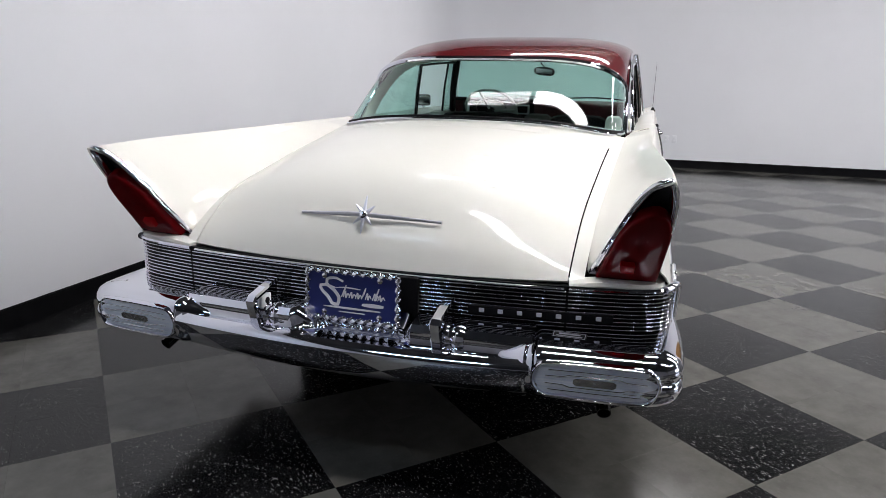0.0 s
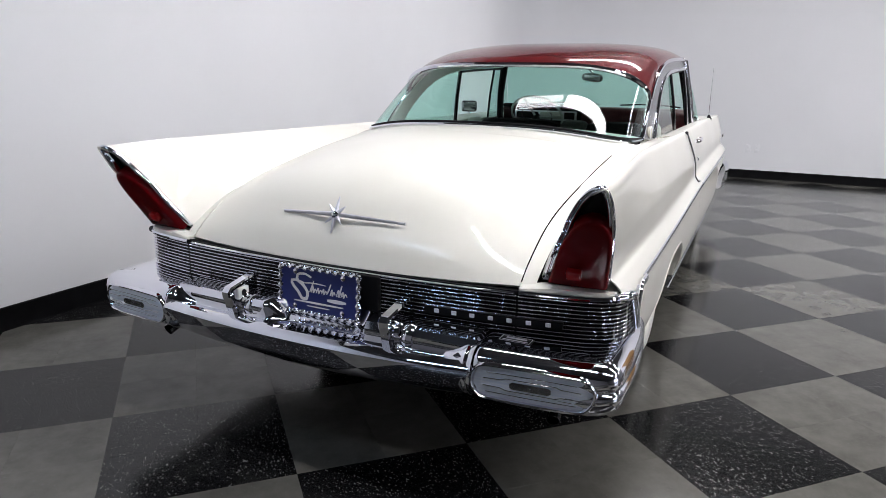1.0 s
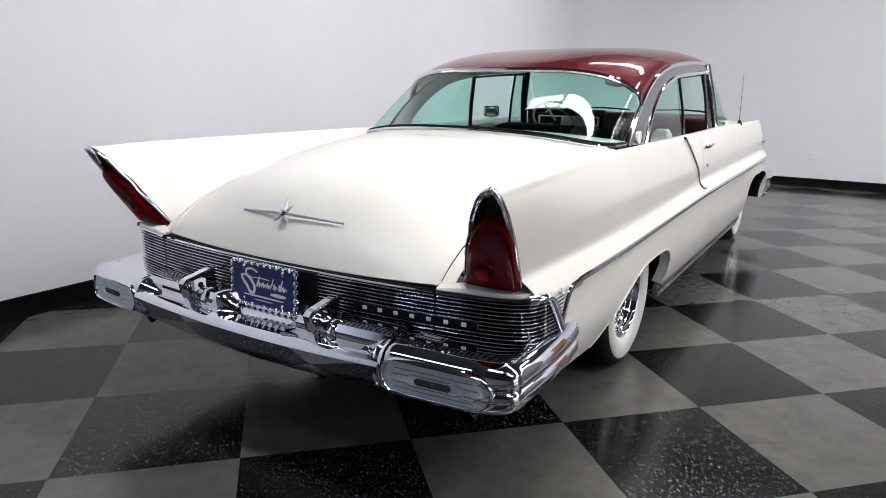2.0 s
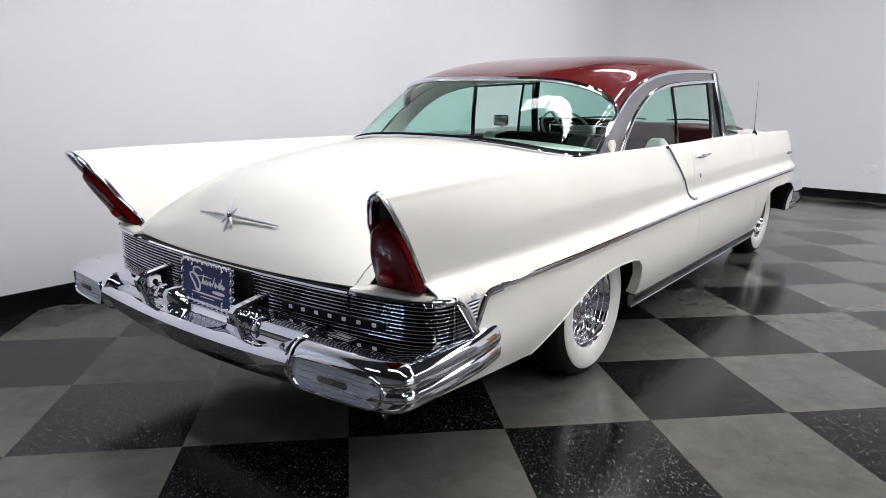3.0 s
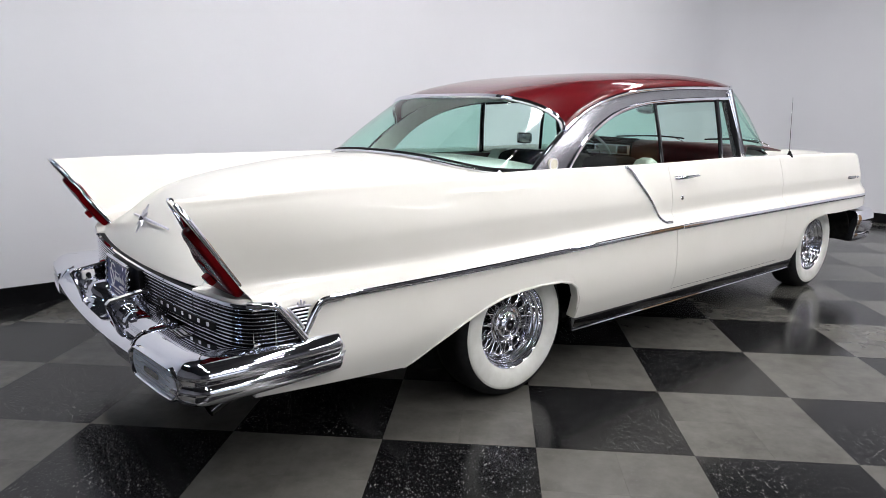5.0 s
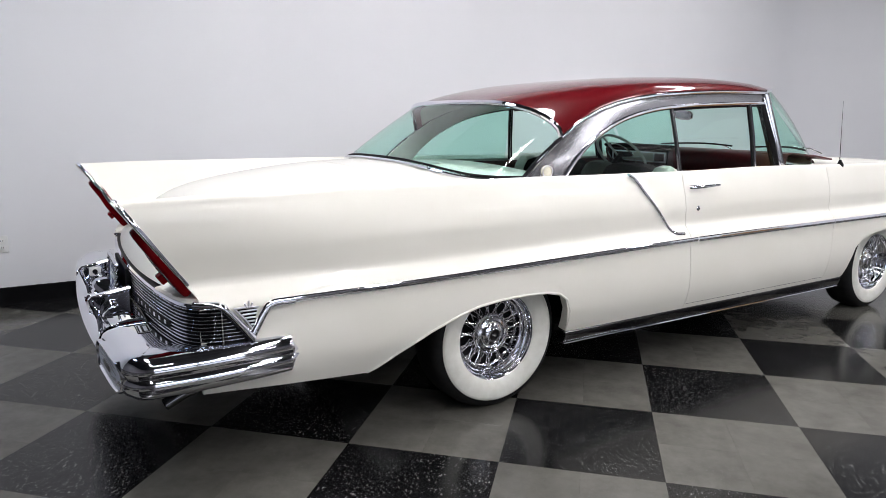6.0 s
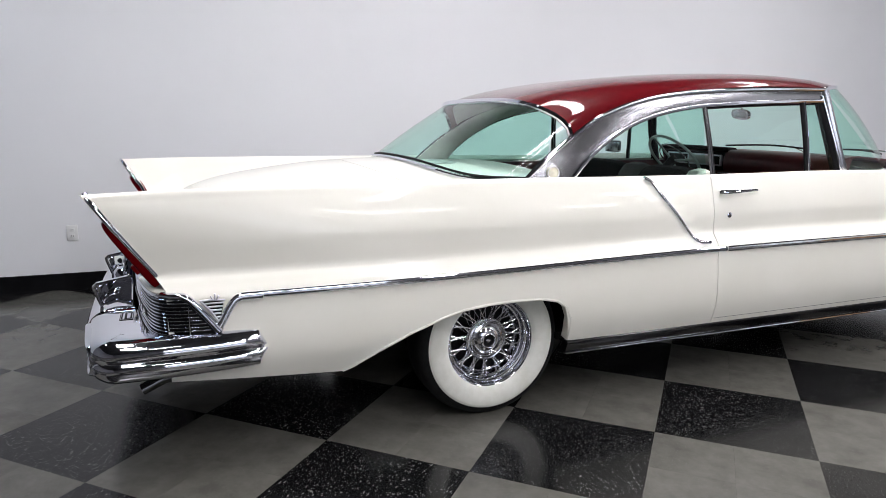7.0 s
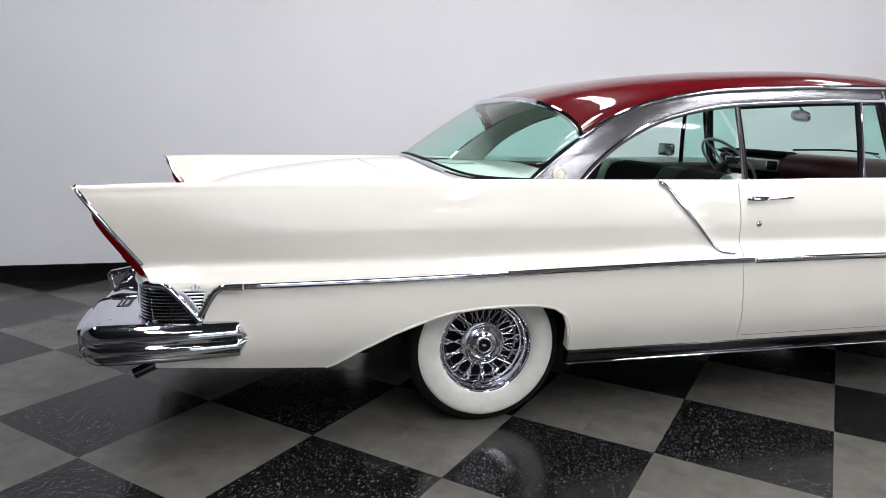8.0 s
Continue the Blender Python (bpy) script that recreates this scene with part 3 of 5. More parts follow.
grille = new("tail_grille")
grille.parent = car
tagged(grille, "black tail panel with thin chrome ribs")
for sg in (-1, 1):
    pts = tail_path(sg, 0.0, -1.20)
    part("backing", sweep(pts, [(-0.03, 0.535), (-0.010, 0.535), (-0.010, 0.672), (-0.03, 0.672)]), BLACK, grille)
    for k in range(10):
        z = 0.548 + 0.0122 * k
        stop = -1.118 - (z - 0.535) * 0.77
        for a, b in ((0.0, -1.3605), (0.6595, stop)):
            pts = [p for p in tail_path(sg, a, b) if a > 0 or abs(p[1]) <= 0.6575]
            part("slat", sweep(pts, [(-0.005, z - 0.0024), (-0.0005, z - 0.0023), (0.0012, z - 0.0016), (0.0019, z - 0.0002), (0.0017, z + 0.0010), (0.0005, z + 0.0019), (-0.0015, z + 0.0022), (-0.005, z + 0.0022)]), CHROME, grille)
    pts = tail_path(sg, 0.6595, -1.205)
    bm, _ = grid([[(-1.20, sg * (0.960 - 0.0), 0.535), (-1.112, sg * 0.9605, 0.535)], [(-1.20, sg * 0.956, 0.668), (-1.203, sg * 0.956, 0.668)]])
    part("backing", bm, BLACK, grille, thick=0.003)
    part("grille_rail", sweep(pts, [(-0.012, 0.664), (0.004, 0.665), (0.008, 0.671), (0.004, 0.677), (-0.012, 0.678)]), CHROME, grille)
    pts = [p for p in tail_path(sg, 0.0, -1.36) if abs(p[1]) <= 0.652]
    part("grille_rail", sweep(pts, [(-0.012, 0.662), (-0.002, 0.663), (0.0, 0.667), (-0.012, 0.670)]), CHROME, grille)
    # white ledge under the tail lamp
    pts = tail_path(sg, 0.659, -1.20)
    def ledge(i, way=pts):
        k = 0.55 + 0.45 * smoothstep((abs(way[i][1]) - 0.66) / 0.09)
        q = 0.034 * smoothstep((way[i][0] + 1.315) / 0.10)
        return [(-0.05, 0.672), (-q, 0.676), (0.004 - q, 0.676 + 0.005 * k), (-q, 0.676 + 0.015 * k), (-0.02 - q, 0.676 + 0.021 * k), (-0.045 - q, 0.676 + 0.022 * k), (-0.045 - q, 0.68)]
    part("tail_ledge", sweep(pts, ledge), WHITE, car)
    # plain raised blocks in place of the name
    if sg < 0:
        pts = [p for p in tail_path(-1, 0.36, -1.33) if abs(p[1]) < 0.80]
        part("name_strip", sweep(pts, [(-0.008, 0.568), (0.0035, 0.569), (0.0035, 0.592), (-0.008, 0.593)]), BLACK, grille)
        for k in range(7):
            v = -(0.405 + 0.058 * k)
            u = float(np.interp(-v, [b for _, b in HALF_PATH], [a for a, _ in HALF_PATH]))
            part("name_block", box(u - 0.0065, u + 0.001, v - 0.008, v + 0.008, 0.574, 0.587, 0.0015), SILVER, grille)
    # chrome V at the flank
    v0 = sg * 0.966
    pts = resample([(-1.285, 0.932, 0.673), (-1.255, 0.953, 0.673), (-1.222, 0.964, 0.672), (-1.205, 0.966, 0.665), (-1.185, 0.967, 0.644), (-1.150, 0.967, 0.600), (-1.106, 0.967, 0.540)], 36)
    part("flank_v", tube([(p[0], sg * p[1], p[2]) for p in pts], 0.016, 0.014, 12), CHROME, car, "chrome grille end bar")
    pts = resample([(-1.112, 0.540), (-1.088, 0.584), (-1.064, 0.626), (-1.045, 0.649), (-1.02, 0.657), (-0.955, 0.6575)], 24)
    part("flank_v", tube([(p[0], v0, p[1]) for p in pts], 0.008, 0.014), CHROME, car)
    # crown badge in the V
    bm, _ = grid([[(-1.158, v0 - sg * 0.004, 0.650), (-1.087, v0 - sg * 0.004, 0.646)], [(-1.112, v0 - sg * 0.004, 0.575), (-1.100, v0 - sg * 0.004, 0.575)]])
    crown = part("crown_badge", bm, BLACK, car, "small chrome crown badge on black", thick=0.004)
    for run in ([(-1.162, 0.651), (-1.128, 0.610), (-1.106, 0.574)], [(-1.166, 0.653), (-1.120, 0.6545), (-1.082, 0.650)]):
        part("badge_edge", tube([(u, v0, z) for u, z in run], 0.003, 0.004, 6), SILVER, crown)
    for k in range(5):
        z = 0.642 - 0.0125 * k
        part("badge_rib", tube([(-1.148 + 0.0090 * k, v0, z), (-1.088 - 0.0030 * k, v0, z)], 0.003, 0.0032, 6), SILVER, crown)
    for du, h in ((-0.013, 0.012), (0, 0.019), (0.013, 0.012)):
        part("badge_point", tube([(-1.116 + du * 0.5, v0, 0.653), (-1.116 + du, v0, 0.656 + h)], 0.004, 0.004, 6, taper=[1, 0.8]), SILVER, crown)
    # long side spear
    pts = [(u, sg * (half(u, trim_z(u)) + 0.004), trim_z(u)) for u in np.linspace(-0.952, DOOR_TOP + 0.05, 40)]
    part("side_trim", tube(pts, 0.006, 0.0115), CHROME, car)
    pts = [(u, sg * (half(u, trim_z(u)) + 0.004), trim_z(u)) for u in np.linspace(DOOR_TOP + 0.058, 2.46, 24)]
    part("side_trim", tube(pts, 0.006, 0.013), CHROME, car)
    pts = [(u, sg * (half(u, trim_z(u)) + 0.004), trim_z(u)) for u in np.linspace(2.466, 4.03, 24)]
    part("side_trim", tube(pts, 0.006, 0.014), CHROME, car)
    # slanted strip at the shoulder
    pts = resample([(0.735, 1.030), (0.763, 1.020), (0.83, 0.945), (0.93, 0.834), (0.988, 0.769), (1.013, 0.745), (1.043, 0.731), (1.095, 0.728)], 30)
    part("shoulder_trim", tube([(p[0], sg * (max(half(p[0] + d, min(p[1], 1.015)) for d in (-0.06, -0.03, 0.0, 0.03, 0.06)) + 0.002), p[1]) for p in pts], 0.0095, 0.009, 12), CHROME, car)
    # sill moulding
    part("rocker_moulding", sweep([(0.352, -0.902), (2.69, -0.902)] if sg < 0 else [(2.69, 0.902), (0.352, 0.902)],
         [(-0.04, 0.257), (-0.006, 0.257), (-0.001, 0.260), (0.001, 0.266), (0.006, 0.272), (0.014, 0.294), (0.018, 0.309), (0.018, 0.314), (0.013, 0.318), (-0.02, 0.318)]), ROCKER, car)
    part("rocker_lip", tube([(u, sg * 0.904, 0.2575) for u in (0.354, 1.5, 2.688)], 0.004, 0.004), CHROME, car)

# rear bumper
n_bar = 49
bar_path = [(-1.560 - 0.018 * (1 - (v / 0.6) ** 2), v) for v in [0.585 - 1.17 * i / (n_bar - 1) for i in range(n_bar)]]


def bar_profile(i):
    v = bar_path[i][1]
    r = smoothstep((0.19 - abs(v + 0.03)) / 0.04)
    b = 0.022 * (v / 0.57) ** 2
    k = 0.014 + 0.6 * b
    return [(-0.16, 0.352 + b), (-0.075, 0.356 + b), (-0.052, 0.364 + b), (-0.035, 0.383 + b), (-0.014, 0.414 + k), (-0.001, 0.442 + k), (0.002, 0.451 + k), (-0.001, 0.457 + k), (-0.011, 0.466 + k), (-0.024, 0.474 + k),
            (-0.055 - 0.01 * r, 0.493 - 0.012 * r), (-0.062 - 0.03 * r, 0.505 - 0.022 * r), (-0.060 - 0.045 * r, 0.530 - 0.045 * r), (-0.075 - 0.045 * r, 0.549 - 0.05 * r), (-0.11 - 0.03 * r, 0.556 - 0.05 * r), (-0.17, 0.552)]


bumper = part("rear_bumper", sweep(bar_path, bar_profile), CHROME, car, "heavy chrome rear bumper")
for sg in (-1, 1):
    plan = resample([(-1.551, 0.575), (-1.547, 0.62), (-1.536, 0.75), (-1.526, 0.87), (-1.514, 0.930), (-1.495, 0.964), (-1.468, 0.988), (-1.43, 0.998), (-1.30, 1.001), (-1.15, 0.996), (-1.03, 0.985), (-0.938, 0.971)], 90)
    prof = [(-0.20, 0.5485), (-0.10, 0.5488), (-0.05, 0.547), (-0.028, 0.541), (-0.012, 0.530), (-0.002, 0.513), (0.002, 0.496), (-0.001, 0.483), (-0.007, 0.475), (-0.0075, 0.472), (-0.003, 0.468), (0.002, 0.459), (0.003, 0.447), (-0.001, 0.431), (-0.011, 0.415), (-0.027, 0.403), (-0.05, 0.396), (-0.16, 0.394)]
    m = len(plan)
    def prof_at(i):
        j = i if sg < 0 else m - 1 - i
        e = max(0, (j - m + 4) / 3)
        k = 1 - 0.72 * e
        g = 0.86 + 0.14 * smoothstep(j / 3)
        return [(o - 0.020 * e - 0.012 * (1 - g) / 0.14 if o > -0.09 else o, 0.465 + (z - 0.474) * k * g * 1.02) for o, z in prof]
    way = [(p[0], p[1] * sg) for p in (plan if sg < 0 else plan[::-1])]
    pod = part("bumper_end", sweep(way, prof_at), CHROME, bumper)
    # lamp lens in the end
    def slot(back, grow, zc=0.460, v0=0.766, hv=0.166, hz=0.046):
        """A rounded slot in the sloping end face; back is the depth behind that face."""
        pts = []
        for t in [2 * math.pi * j / 40 for j in range(40)]:
            c, s = math.cos(t), math.sin(t)
            v = v0 + (hv - hz) * (1 if c > 0 else -1) * min(1, abs(c) * 3) + (hz + grow) * c
            pts.append((-1.547 + 0.088 * (v - 0.62) + 0.014 * max(0, (v - 0.86) / 0.08) ** 2 + back, sg * v, zc + (hz + grow) * s))
        return pts
    bm, vs = grid([slot(0.012, 0.0125), slot(-0.006, 0.011), slot(-0.0105, 0.0075), slot(-0.0105, 0.0035), slot(-0.006, 0.0005), slot(0.004, -0.001)], None, close=True)
    ring = part("lamp_ring", bm, CHROME, pod)
    bm, vs = grid([slot(0.004, 0.0), slot(-0.0015, -0.001), slot(-0.004, -0.006), slot(-0.005, -0.03)], None, close=True)
    cap(bm, vs[-1])
    lens = part("lamp_lens", bm, LAMP_LENS, ring, "clear ribbed back-up lamp lens")
    def lens_run(rows, r, mat, name):
        return part(name, tube([(-1.553 + 0.088 * (v - 0.62), sg * v, 0.460 + z) for v, z in rows], r, r, 6), mat, lens)
    part("lens_badge", grid([[(-1.5545 + 0.088 * (0.766 + a * w - 0.62), sg * (0.766 + a * w), 0.460 + b * h) for a, b in ((-0.85, -1), (0.85, -1), (1, -0.5), (1, 0.5), (0.85, 1), (-0.85, 1), (-1, 0.5), (-1, -0.5))] for w, h in ((0.058, 0.0105), (0.055, 0.0085), (0.002, 0.001))], None, close=True)[0], SATIN, lens, thick=0.001)
    for dz in (-1, 1):
        lens_run([(0.632, dz * 0.011), (0.680, dz * 0.012), (0.697, dz * 0.0175), (0.835, dz * 0.0175), (0.852, dz * 0.012), (0.905, dz * 0.011)], 0.0013, SATIN, "lens_rib")
        lens_run([(0.640, dz * 0.029), (0.766, dz * 0.0305), (0.892, dz * 0.029)], 0.0011, SATIN, "lens_rib")
    # stepped joint between the bar and the end
    joint = [(0.470, 0.022), (0.492, 0.030), (0.515, 0.037), (0.538, 0.047), (0.556, 0.058), (0.566, 0.062), (0.572, 0.057), (0.580, 0.064), (0.592, 0.066)]
    rows = []
    for v, r in joint:
        rows.append([(-1.490 - r * 1.05 * max(0, math.cos(a)) + 0.02 * max(0, -math.cos(a)), sg * v, 0.462 + (r + 0.016) * math.sin(a)) for a in [2 * math.pi * q / 24 for q in range(24)]])
    part("joint_sleeve", grid(rows, None, close=True)[0], CHROME, pod)

# small dark plate on the top of one end
sticker = part("bumper_plate", box(-1.436, -1.390, -0.727, -0.627, 0.5408, 0.5432, 0.0008), BLACK, bumper, "small black plate with pale lettering bars")
for u0, u1, v0, v1 in ((-1.433, -1.4315, -0.722, -0.632), (-1.3945, -1.393, -0.722, -0.632), (-1.433, -1.393, -0.7235, -0.722), (-1.433, -1.393, -0.632, -0.6305), (-1.412, -1.401, -0.708, -0.646), (-1.426, -1.420, -0.715, -0.640)):
    part("plate_mark", box(u0, u1, v0, v1, 0.5430, 0.5437), SILVER, sticker, smooth=False)

def flat_bar(points, half, deep, axis_v):
    """A flat-faced bar with chamfered edges along a path in the plane v = axis_v."""
    rings = []
    for k, (u, z) in enumerate(points):
        (u0, z0), (u1, z1) = points[max(k - 1, 0)], points[min(k + 1, len(points) - 1)]
        d = Vector((u1 - u0, z1 - z0)).normalized()
        out = Vector((d.y, 0, -d.x))
        rings.append([Vector((u, axis_v + a * half, z)) + out * b * deep for a, b in ((-0.8, -1), (-1, -0.6), (-1, 0.3), (-0.72, 1), (0.72, 1), (1, 0.3), (1, -0.6), (0.8, -1))])
    bm, vs = grid(rings, None, close=True)
    cap(bm, vs[0])
    cap(bm, vs[-1])
    return bm


for gv in (0.300, -0.308):
    edge = [(-1.409, 0.609), (-1.480, 0.596), (-1.543, 0.584), (-1.552, 0.575), (-1.549, 0.561), (-1.536, 0.522), (-1.521, 0.476)]
    guard = part("bumper_guard", flat_bar(edge, 0.018, 0.008, gv), CHROME, bumper, smooth=False)
    outline = [(-1.413, 0.601), (-1.480, 0.588), (-1.538, 0.576), (-1.541, 0.560), (-1.528, 0.520), (-1.513, 0.474), (-1.440, 0.490), (-1.415, 0.540)]
    bm, vs = grid([[(u, gv + w, z) for u, z in outline] for w in (-0.011, 0.011)], None, close=True)
    cap(bm, vs[0])
    cap(bm, vs[-1])
    part("guard_web", bm, CHROME, guard, smooth=False)
    bm, vs = lathe([(0.030, -0.001), (0.045, 0.0), (0.047, 0.010), (0.041, 0.017), (0.039, 0.024), (0.046, 0.033), (0.047, 0.050), (0.042, 0.064), (0.028, 0.070)], 28, (-1.474, gv - 0.010, 0.512), -1)
    cap(bm, vs[-1])
    part("guard_housing", bm, CHROME, guard)
    if gv > 0:
        plate_bm = box(-1.517, -1.467, gv - 0.022, gv - 0.011, 0.543, 0.583, 0.004)
        square = part("guard_pad", plate_bm, PLASTIC, guard)
        bm, vs = lathe([(0.011, 0.0), (0.011, 0.0035), (0.002, 0.0036)], 16, (-1.493, gv - 0.021, 0.563), -1)
        cap(bm, vs[-1])
        part("bolt_hole", bm, BLACK, square)
        bm, vs = lathe([(0.022, 0.0), (0.017, 0.016), (0.022, 0.034), (0.024, 0.054), (0.015, 0.062)], 20)
        cap(bm, vs[-1])
        bm.transform(Matrix.Translation((-1.50, gv - 0.115, 0.502)) @ Matrix.Diagonal((0.7, 0.7, 0.7, 1)))
        part("plate_lamp", bm, CHROME, guard)

part("plate_recess", box(-1.412, -1.39, -0.205, 0.175, 0.548, 0.664, 0.004), BLACK, car)
# licence plate with its frame; lettering as plain strokes
plate = part("licence_plate", box(-0.004, 0.0, -0.150, 0.150, -0.073, 0.073, 0.0), PLATE_BLUE, car, "navy blue dealer plate in a twisted chrome frame", smooth=False)
plate.matrix_local = pose(-1.437, 0.004, 0.590, 0, 4, 0)


def rope(a, b, r):
    """A twisted bar from a to b."""
    a, b = Vector(a), Vector(b)
    d = (b - a).normalized()
    s = d.cross(Vector((1, 0, 0))).normalized()
    t = Vector((1, 0, 0))
    k = int((b - a).length / 0.004)
    rows = []
    for i in range(k + 1):
        p = a.lerp(b, i / k)
        w = i * 0.42
        rows.append([p + s * (r * (1 + 0.35 * math.cos(2 * (q - w))) * math.cos(q)) + t * (r * (1 + 0.35 * math.cos(2 * (q - w))) * math.sin(q)) for q in [2 * math.pi * j / 10 for j in range(10)]])
    bm, vs = grid(rows, None, close=True)
    cap(bm, vs[0])
    cap(bm, vs[-1])
    return bm


for a, b in (((0, -0.152, 0.076), (0, 0.152, 0.076)), ((0, -0.152, -0.076), (0, 0.152, -0.076)), ((0, -0.155, -0.078), (0, -0.155, 0.078)), ((0, 0.155, -0.078), (0, 0.155, 0.078))):
    a, b = (-0.005, *a[1:]), (-0.005, *b[1:])
    part("plate_frame", rope(a, b, 0.0072), CHROME, plate)
for v in (-0.095, 0.095):
    for z in (-0.058, 0.060):
        bm, vs = lathe([(0.009, 0.0), (0.009, 0.003), (0.005, 0.005)], 12)
        cap(bm, vs[-1])
        bm.transform(Matrix.Translation((-0.004, v, z)) @ pose(0, 0, 0, 0, 0, 90))
        part("plate_screw", bm, CHROME, plate)


def stroke(pts, w, name="lettering"):
    """A flat pen stroke on the plate; points (across to the right as seen from behind, up)."""
    p = resample(pts, 26)
    rows = []
    for i, q in enumerate(p):
        d = (p[min(i + 1, 25)] - p[max(i - 1, 0)]).normalized()
        n = Vector((-d.y, d.x)) * 1.15 * w * (0.35 + 0.65 * math.sin(math.pi * (i + 1) / 27) ** 0.6)
        rows.append([(-0.0055, -(q.x + n.x), q.y + n.y), (-0.0055, -(q.x - n.x), q.y - n.y)])
    part(name, grid(rows)[0], LETTER, plate, thick=0.001)


stroke([(-0.030, 0.046), (-0.058, 0.056), (-0.086, 0.050), (-0.088, 0.036), (-0.062, 0.016), (-0.044, -0.010), (-0.050, -0.030), (-0.064, -0.030), (-0.082, -0.008), (-0.104, 0.012), (-0.112, 0.026), (-0.092, 0.030), (-0.060, 0.024)], 0.0048)
stroke([(-0.060, 0.024), (-0.020, 0.028), (0.030, 0.026)], 0.0018)
for x0, x1, h in ((-0.030, -0.008, 0.016), (-0.010, 0.014, 0.014), (0.012, 0.034, 0.014), (0.046, 0.066, 0.016), (0.070, 0.094, 0.018), (0.088, 0.112, 0.014)):
    stroke([(x0, -0.004), (x0 + (x1 - x0) * 0.35, h), (x0 + (x1 - x0) * 0.45, -0.004), (x0 + (x1 - x0) * 0.75, h * 0.6), (x1, 0.0)], 0.0022)
for x, h in ((-0.026, 0.036), (0.042, 0.034), (0.086, 0.036)):
    stroke([(x - 0.010, -0.004), (x, h * 0.5), (x + 0.006, h)], 0.0024)
stroke([(0.035, -0.022), (0.108, -0.022)], 0.0055)
stroke([(-0.098, -0.039), (0.098, -0.039)], 0.0028)
stroke([(-0.045, -0.052), (0.045, -0.052)], 0.0016)

# star badge on the trunk lid
star = part("star_badge", tube([(-1.292, 0.252, 0.818), (-1.318, 0.02, 0.832), (-1.302, -0.245, 0.822)], 0.005, 0.006, 8, taper=[0.7, 1.4, 0.7]), SILVER, car, "chrome star with a long bar")
c = Vector((-1.325, 0.012, 0.832))
for k in range(8):
    a = math.pi / 8 * (2 * k) + math.pi / 2
    ln = (0.066, 0.034)[k % 2]
    if k in (2, 6):
        continue
    if k in (1, 3, 5, 7):
        ln = 0.046
    d = Vector((0.45 * math.sin(a), math.cos(a), 0.88 * math.sin(a)))
    part("star_point", tube([c, c + d * ln * 0.5, c + d * ln], 0.0085, 0.0085, 6, taper=[1, 0.7, 0.2]), SILVER, star)
bm, vs = lathe([(0.015, 0.0), (0.013, 0.008), (0.006, 0.014)], 16)
cap(bm, vs[-1])
bm.transform(Matrix.Translation(c) @ pose(0, 0, 0, 0, 0, 90) @ pose(0, 0, 0, -27, 0, 0))
part("star_boss", bm, CHROME, star)

# roof
ROOF_M = [(0.285, 1.368), (0.40, 1.408), (0.55, 1.444), (0.83, 1.492), (1.34, 1.538), (1.8, 1.553), (2.2, 1.540), (2.45, 1.500)]
ROOF_D = [(0.455, 0.708, 1.205), (0.58, 0.702, 1.284), (0.78, 0.696, 1.360), (1.0, 0.690, 1.405), (1.2, 0.686, 1.427), (1.65, 0.684, 1.452), (2.04, 0.682, 1.460)]
rm = resample(ROOF_M, 30)
rd = resample(ROOF_D, 30)
A_ROOF = [math.sin(k / 20 * math.pi / 2) for k in range(-20, 21)]


def roof_point(i, a):
    s = i / 29
    b = abs(a)
    n_, m_ = 4.4 - 0.9 * smoothstep(s * 2), 2 - 0.15 * smoothstep(s * 2)
    lift = max(0.0, 1 - b ** n_) ** (1 / m_)
    return Vector((rm[i][0] + (rd[i][0] - rm[i][0]) * b ** 4.5, a * (rd[i][1]), rd[i][2] + (rm[i][1] - rd[i][2]) * lift))


roof = part("roof", grid([[roof_point(i, a) for a in A_ROOF] for i in range(30)])[0], RED, car, "maroon painted hardtop roof", thick=0.006)
for sg in (-1, 1):
    part("drip_rail", tube([p + Vector((0, sg * 0.008, 0.0)) for p in [Vector((q[0], sg * q[1], q[2])) for q in rd]], 0.009, 0.011), CHROME, roof)

# rear glass between the deck and the roof
BASE_B = [(0, -0.160, 1.076), (0.2, -0.159, 1.074), (0.4, -0.147, 1.064), (0.5, -0.125, 1.053), (0.6, -0.083, 1.037), (0.65, -0.045, 1.028), (0.69, 0.01, 1.021), (0.715, 0.10, 1.017), (0.722, 0.215, 1.016)]
base_pts = resample([Vector((u, v, z)) for v, u, z in BASE_B], 21)
top_pts = [roof_point(0, a) for a in A_ROOF[20:]]
top_pts = resample(top_pts, 21, False)
base_all = [Vector((p.x, -p.y, p.z)) for p in base_pts[:0:-1]] + base_pts
top_all = [Vector((p.x, -p.y, p.z)) for p in top_pts[:0:-1]] + top_pts
rows = []
for k in range(14):
    f = k / 13
    rows.append([b.lerp(t, f) + Vector((-0.006, 0, 0.006)) * math.sin(f * math.pi) for b, t in zip(base_all, top_all)])
rear_glass = part("rear_window", grid(rows)[0], GLASS, car, "wrap-round green-tinted rear window")
part("window_trim", tube([p + Vector((-0.006, 0, 0.002)) for p in base_all], 0.010, 0.008), CHROME, rear_glass)
part("window_trim", tube([p + Vector((-0.004, 0, 0.003)) for p in top_all], 0.011, 0.013), CHROME, rear_glass)
for e in (0, -1):
    part("window_trim", tube([r[e] for r in rows], 0.009, 0.009), CHROME, rear_glass)
part("window_seal", tube([p.lerp(q, 0.035) + Vector((-0.003, 0, 0.003)) for p, q in zip(base_all, top_all)], 0.007, 0.006), BLACK, rear_glass, "black rubber seal")

